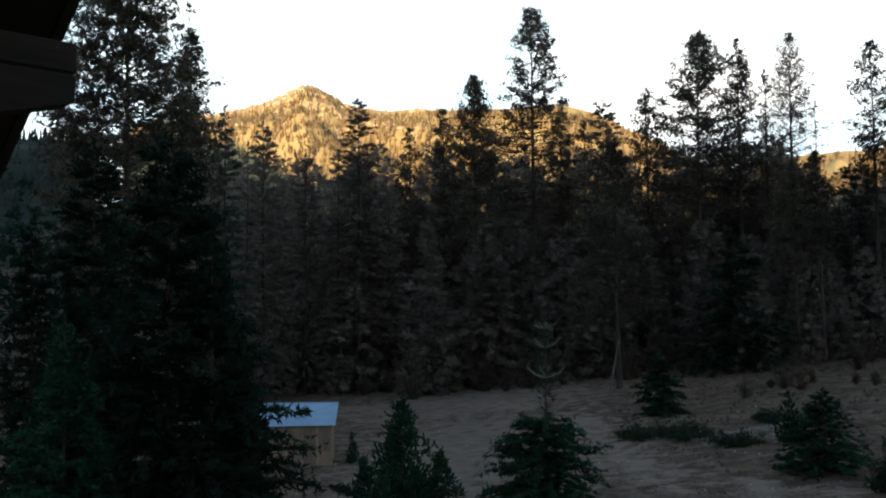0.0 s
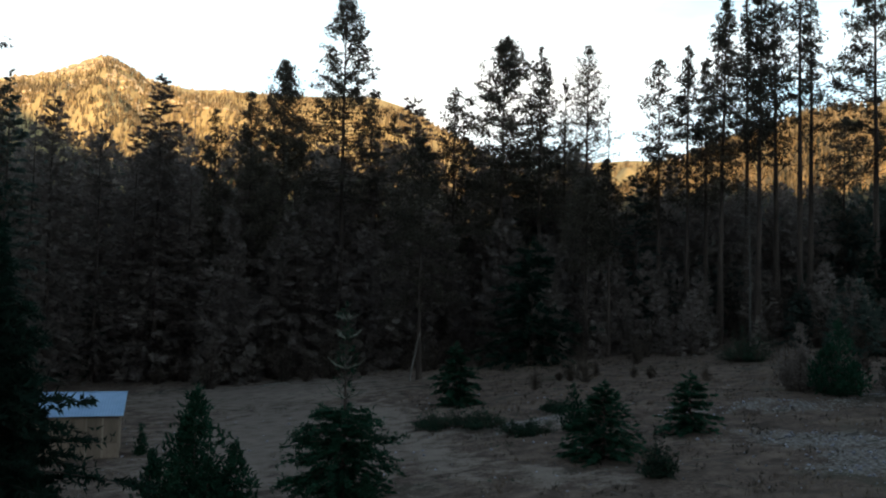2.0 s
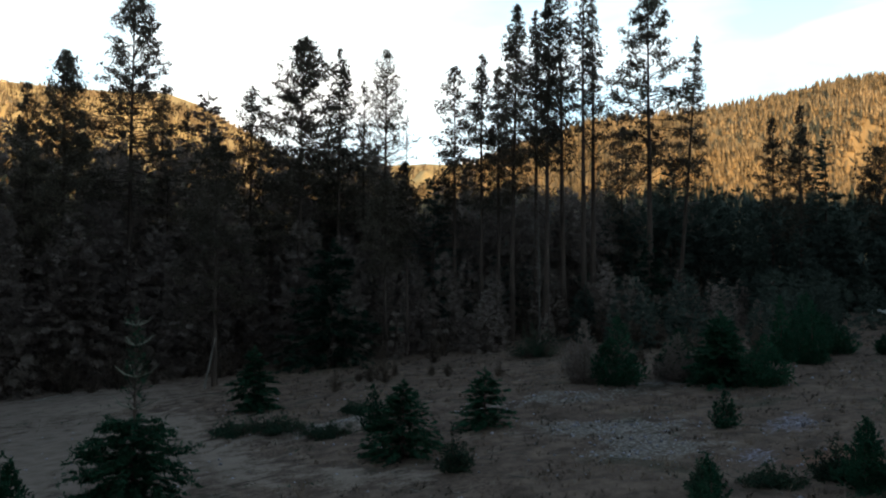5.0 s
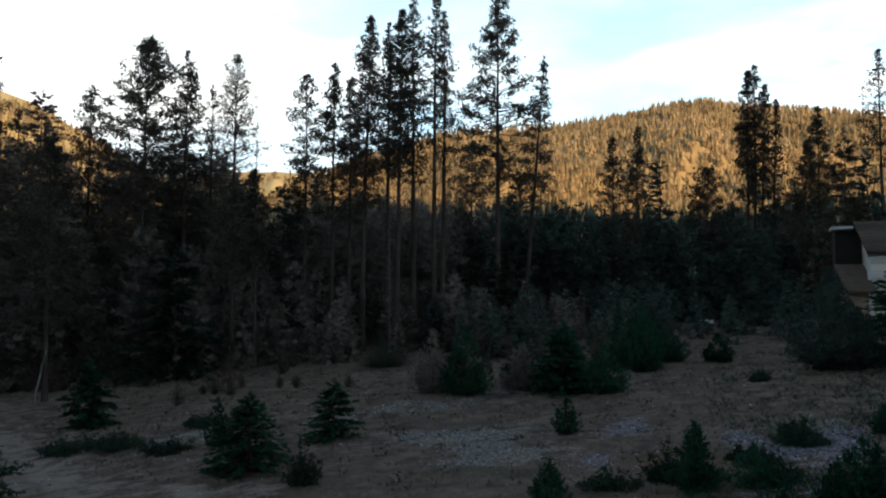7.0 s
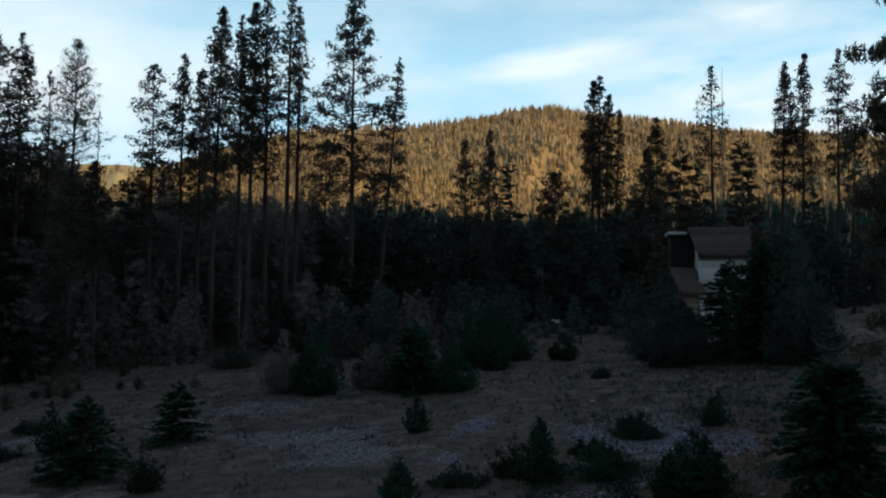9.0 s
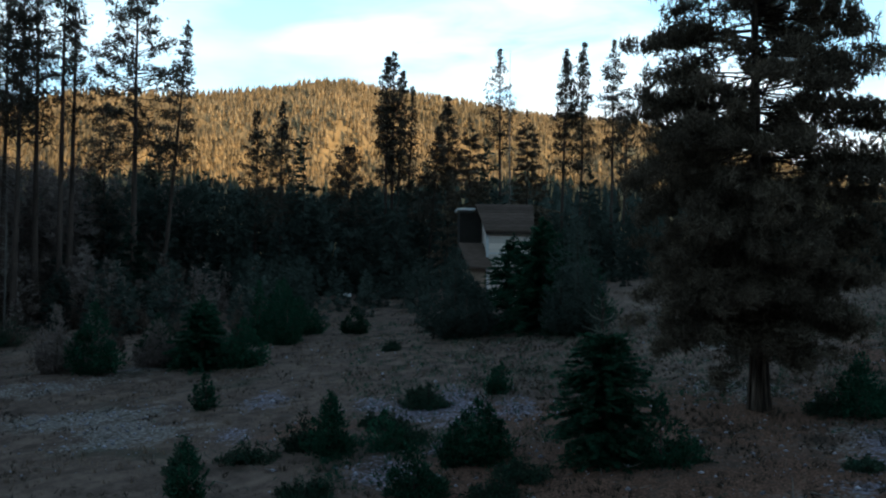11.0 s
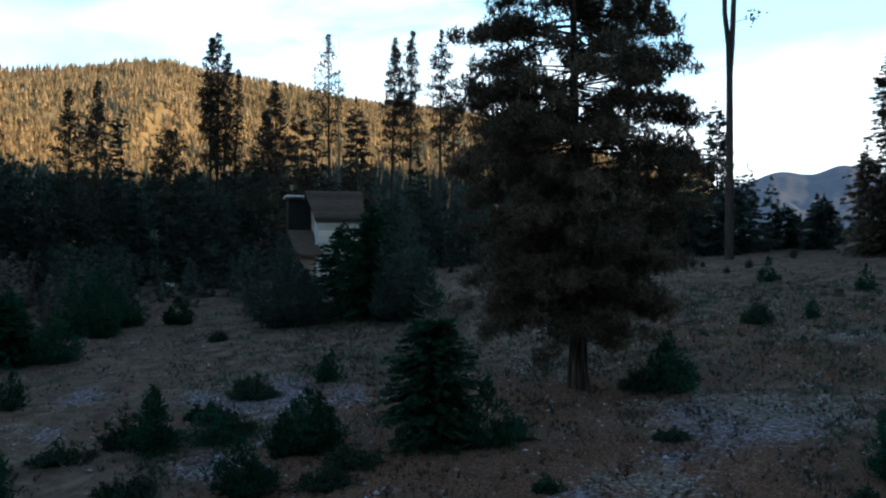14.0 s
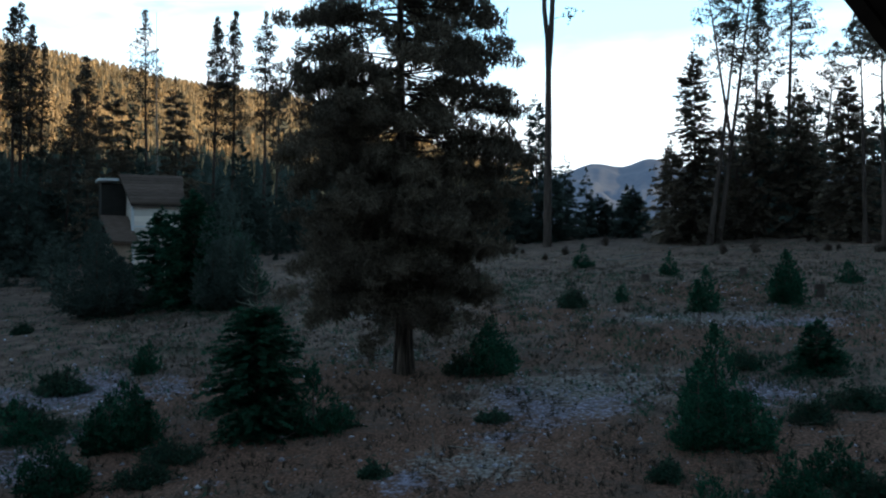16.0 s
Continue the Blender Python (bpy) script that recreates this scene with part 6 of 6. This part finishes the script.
def build_house():
    """x runs along the wall to the right, y away from the viewer. The origin is the near left corner of the wall."""
    house = empty("house", on_ground(50.88, 28.27, -54.0, -0.1), "tall narrow pale house with brown shingle roof", "house")
    w, d, h, rise = 3.1, 4.0, 4.98, 1.72
    part("wall", box_bm((0, 0.0, -0.5), (w, d, h), 0.01), SIDING, house)
    part("gable", prism_bm([(0, 0), (1, 0), (0.5, 1)], 0, 1), SIDING, house).matrix_basis = Matrix(((0, w - 0.02, 0, 0.01), (d, 0, 0, 0), (0, 0, rise, h - 0.01), (0, 0, 0, 1)))
    # roof slopes whose ridge runs out further than the eaves
    for side in (0, 1):
        y0 = -0.22 if side == 0 else d + 0.22
        z0 = h - 0.22 * rise / (d / 2)
        slope = part("roof", slab([(-0.08, y0, z0), (w + 0.08, y0, z0), (w + 0.36, d / 2, h + rise), (-0.5, d / 2, h + rise)], 0.13), SHINGLE, house, "brown shingle roof slope")
        if side == 0:
            # courses of shingles, each a little proud of the one above
            for k in range(9):
                f0, f1 = k / 9, (k + 1) / 9
                edge = lambda f: (-0.08 - 0.42 * f, w + 0.08 + 0.28 * f, y0 + (d / 2 - y0) * f, z0 + (h + rise - z0) * f)
                (l0, r0, ya, za), (l1, r1, yb, zb) = edge(f0), edge(f1)
                part("shingle_course", slab([(l0, ya, za + 0.150), (r0, ya, za + 0.150), (r1, yb, zb + 0.133), (l1, yb, zb + 0.133)], 0.022), SHINGLE, slope)
    part("fascia", box_bm((-0.07, -0.25, h - 0.30), (w + 0.07, -0.222, h - 0.15), 0.005), TIMBER, house)
    part("corner_board", box_bm((-0.02, -0.03, 0.1), (0.15, 0.02, h - 0.05), 0.006), WHITE_TRIM, house, "white corner board")
    part("corner_board", box_bm((w - 0.14, -0.03, 0.1), (w + 0.02, 0.02, h - 0.05), 0.006), WHITE_TRIM, house, "white corner board")
    part("trim_band", box_bm((0.15, -0.025, 3.38), (1.6, 0.01, 3.47), 0.004), WHITE_TRIM, house, "white horizontal trim")
    part("trim_band", box_bm((0.15, -0.025, h - 0.2), (w - 0.14, 0.01, h - 0.1), 0.004), WHITE_TRIM, house)
    for k in range(12):
        z = 0.3 + k * 0.38
        part("siding_board", box_bm((0.15, -0.014, z), (w - 0.14, 0.004, z + 0.365), 0.006), SIDING, house)
    # lean-to whose roof falls towards the viewer
    part("annex_wall", box_bm((-1.35, -0.35, -0.5), (-0.05, 2.0, 2.45), 0.01), BOARD, house, "low weathered board annex wall")
    part("annex_roof", slab([(-1.35, -0.75, 2.45), (0.35, -0.75, 2.35), (-0.1, 1.0, 4.02), (-1.75, 1.0, 4.05)], 0.12), SHINGLE, house, "small brown lean-to roof")
    # covered side: the recess's shade is painted as a near-black wall under a thin white edge
    part("side_wall", box_bm((-1.55, 2.3, -0.5), (-0.05, d - 0.1, h + 1.3), 0.01), DARK, house, "side wall coloured near-black for shade in the recess")
    part("side_roof", box_bm((-1.75, 1.9, h + 1.42), (-0.52, d, h + 1.58), 0.01), WHITE_TRIM, house, "thin white roof edge")
    return house


build_house()


def build_cabin():
    """The viewer stands under this gable. y runs outward through the gable, x to the right."""
    cabin = empty("cabin", Matrix.Rotation(radians(-46.8), 4, "Z"), "dark timber cabin gable with deep roof overhang", "cabin")
    ridge_x, ridge_z, slope, front, back = -1.14, 5.4 + 2.545, 0.64, 1.2, -6.0
    reach = 3.7
    deck = 3.8
    for side in (-1, 1):
        x1 = ridge_x + side * reach
        z1 = ridge_z - (slope if side < 0 else 0.61) * reach
        bm = prism_bm([(ridge_x, ridge_z), (x1, z1), (x1, z1 + 0.16), (ridge_x, ridge_z + 0.16)], back, front)
        part("roof", bm, TIMBER, cabin, "dark underside of the roof")
        bm = prism_bm([(ridge_x, ridge_z - 0.01), (x1, z1 - 0.01), (x1, z1 + 0.2), (ridge_x, ridge_z + 0.2)], front + 0.003, front + 0.045)
        part("barge_board", bm, TIMBER, cabin, "dark barge board")
    # doubled purlin under the left slope, with a slanted lower end
    px = -3.4
    part("purlin", box_bm((px - 0.07, back, 5.4 + 0.882), (px + 0.07, front + 0.05, 5.4 + 1.0), 0.008), TIMBER, cabin, "dark purlin timber")
    bm = bmesh.new()
    prof = [(back, 0.702), (front - 0.22, 0.70), (front + 0.04, 0.772), (front + 0.04, 0.878), (back, 0.878)]
    a = [bm.verts.new((px - 0.07, y, 5.4 + z)) for y, z in prof]
    b = [bm.verts.new((px + 0.07, y, 5.4 + z)) for y, z in prof]
    bm.faces.new(a), bm.faces.new(b[::-1])
    for k in range(5):
        bm.faces.new((a[k], b[k], b[(k + 1) % 5], a[(k + 1) % 5]))
    bmesh.ops.recalc_face_normals(bm, faces=bm.faces)
    part("purlin", bm, TIMBER, cabin, "dark purlin timber with slanted end")
    # plain wall behind the viewer, side walls, deck and posts
    hw = reach - 0.5
    part("wall", prism_bm([(ridge_x - hw, -0.6), (ridge_x + hw, -0.6), (ridge_x + hw, ridge_z - slope * hw), (ridge_x, ridge_z), (ridge_x - hw, ridge_z - slope * hw)], -2.6, -2.4), TIMBER, cabin)
    for side in (-1, 1):
        x1 = ridge_x + side * hw
        part("wall", box_bm((x1 - 0.1, back + 0.1, -0.6), (x1 + 0.1, -2.6, ridge_z - slope * (hw + 0.11))), TIMBER, cabin)
    platform = part("deck", box_bm((ridge_x - hw, -2.4, deck - 0.12), (ridge_x + hw, 0.9, deck)), TIMBER, cabin)
    for side in (-1, 1):
        for yy in (0.75,):
            xx = ridge_x + side * (hw - 0.1)
            part("deck_post", box_bm((xx - 0.08, yy - 0.08, -0.8), (xx + 0.08, yy + 0.08, deck - 0.12)), TIMBER, platform)
    return cabin


build_cabin()


# ---- small things on the meadow ----
def stick(name, x, y, length, thick, turn, tilt, mat, label, category, group=""):
    """A slightly crooked round piece of wood; tilt is the angle above the ground."""
    rng = np.random.default_rng(int(abs(x * 10 + y * 7)) + 5)
    a, e = radians(turn), radians(tilt)
    f = np.linspace(0, 1, 7)
    pts = np.stack([np.cos(a) * math.cos(e) * f * length, np.sin(a) * math.cos(e) * f * length, math.sin(e) * f * length], -1)
    pts += rng.normal(size=pts.shape) * 0.012 * length
    px, py = x + pts[:, 0], y + pts[:, 1]
    pts[:, 2] = np.maximum(pts[:, 2], ground_z(px, py) - float(ground_z(x, y)) + thick * 0.7) if tilt < 20 else pts[:, 2] - 0.03
    pile = Pile()
    pile.tube(pts, thick * (1 - 0.4 * f), 8, rng, 0.06)
    ob = pile.put(name, mat, smooth=True)
    ob.matrix_basis = Matrix.Translation((x, y, float(ground_z(x, y))))
    return tagged(ob, label, category, group)


def stump(x, y, h, r, seed):
    rng = np.random.default_rng(seed)
    pile = Pile()
    z = np.array([-0.1, 0.08, 0.3 * h, h * 0.8, h])
    pile.tube(np.stack([0 * z, 0 * z, z], -1), r * np.array([1.5, 1.3, 1.05, 1.0, 0.94]), 12, rng, 0.07)
    ob = pile.put("tree_stump", BARK, smooth=True)
    ob.matrix_basis = Matrix.Translation((x, y, float(ground_z(x, y))))
    return tagged(ob, "short weathered tree stump in the grass", "stump", "stumps on the meadow")


stick("survey_stake", 16.9, 3.1, 0.52, 0.014, 90, 88, GREY_BARK, "thin pale stake standing in the ground", "stake")
stick("wooden_post", 37.3, -0.4, 0.85, 0.04, 160, 82, GREY_BARK, "short pale wooden post standing in grass", "post")
stick("leaning_branch", 10.1, 54.1, 3.1, 0.06, 8, 78, GREY_BARK, "long pale bare branch leaning by a pine", "branch")
stick("fallen_log", 56.6, -0.8, 2.1, 0.07, -85, 2, GREY_BARK, "pale fallen log lying on the meadow", "log", "fallen wood")
stick("fallen_log", 29.6, 29.2, 1.3, 0.07, -30, 3, GREY_BARK, "pale fallen log lying on the meadow", "log", "fallen wood")
stick("fallen_log", 14.9, 5.6, 0.55, 0.045, 40, 10, GREY_BARK, "crooked pale stick on bare ground", "log", "fallen wood")
stick("fallen_log", 17.4, 2.4, 0.5, 0.02, 100, 8, GREY_BARK, "thin pale broken stick on bare ground", "log", "fallen wood")
stick("fallen_log", 26.5, 7.2, 0.8, 0.05, -60, 3, GREY_BARK, "pale fallen log lying on the meadow", "log", "fallen wood")
stick("fallen_log", 1.0, 60.0, 2.2, 0.06, 5, 2, GREY_BARK, "pale fallen log lying on the meadow", "log", "fallen wood")
stick("fallen_log", 57.8, -1.8, 2.4, 0.06, -42, 2, GREY_BARK, "long pale bare log lying in the grass", "log", "fallen wood")
stick("fallen_log", 47.1, -6.4, 2.0, 0.05, -78, 2, GREY_BARK, "pale fallen log lying on the meadow", "log", "fallen wood")
stick("fallen_log", 37.7, 10.8, 0.9, 0.05, -76, 2, GREY_BARK, "short pale log beyond the old fir", "log", "fallen wood")
stick("fallen_log", 34.6, 8.8, 0.55, 0.06, -88, 2, GREY_BARK, "short pale log beyond the old fir", "log", "fallen wood")
stick("fallen_log", 20.7, -4.8, 0.5, 0.022, -62, 3, GREY_BARK, "thin pale broken stick on bare ground", "log", "fallen wood")
stick("fallen_log", 18.1, -4.4, 0.55, 0.02, -80, 4, GREY_BARK, "thin pale broken stick on bare ground", "log", "fallen wood")
stick("fallen_log", 18.0, -4.7, 0.3, 0.016, 30, 55, GREY_BARK, "thin pale broken stick on bare ground", "log", "fallen wood")
stick("fallen_log", 63.6, -5.2, 1.0, 0.05, -60, 12, GREY_BARK, "pale fallen log lying on the meadow", "log", "fallen wood")
stump(44.1, -2.5, 0.35, 0.22, 3)
stump(44.9, -7.2, 0.5, 0.2, 1)
stump(37.3, -8.9, 0.55, 0.2, 2)


def white_trough(x, y):
    bm = box_bm((-0.55, -0.25, 0.02), (0.55, 0.25, 0.34), 0.05)
    top = [f for f in bm.faces if f.normal.z > 0.9 and f.calc_area() > 0.2]
    made = bmesh.ops.inset_region(bm, faces=top, thickness=0.05)
    bmesh.ops.translate(bm, verts=list({v for f in top for v in f.verts}), vec=(0, 0, -0.2))
    ob = part("trough", bm, WHITE_TRIM)
    ob.matrix_basis = on_ground(x, y, -50, 0.02)
    return tagged(ob, "small white trough lying in the grass", "trough")


white_trough(58.2, 45.8)
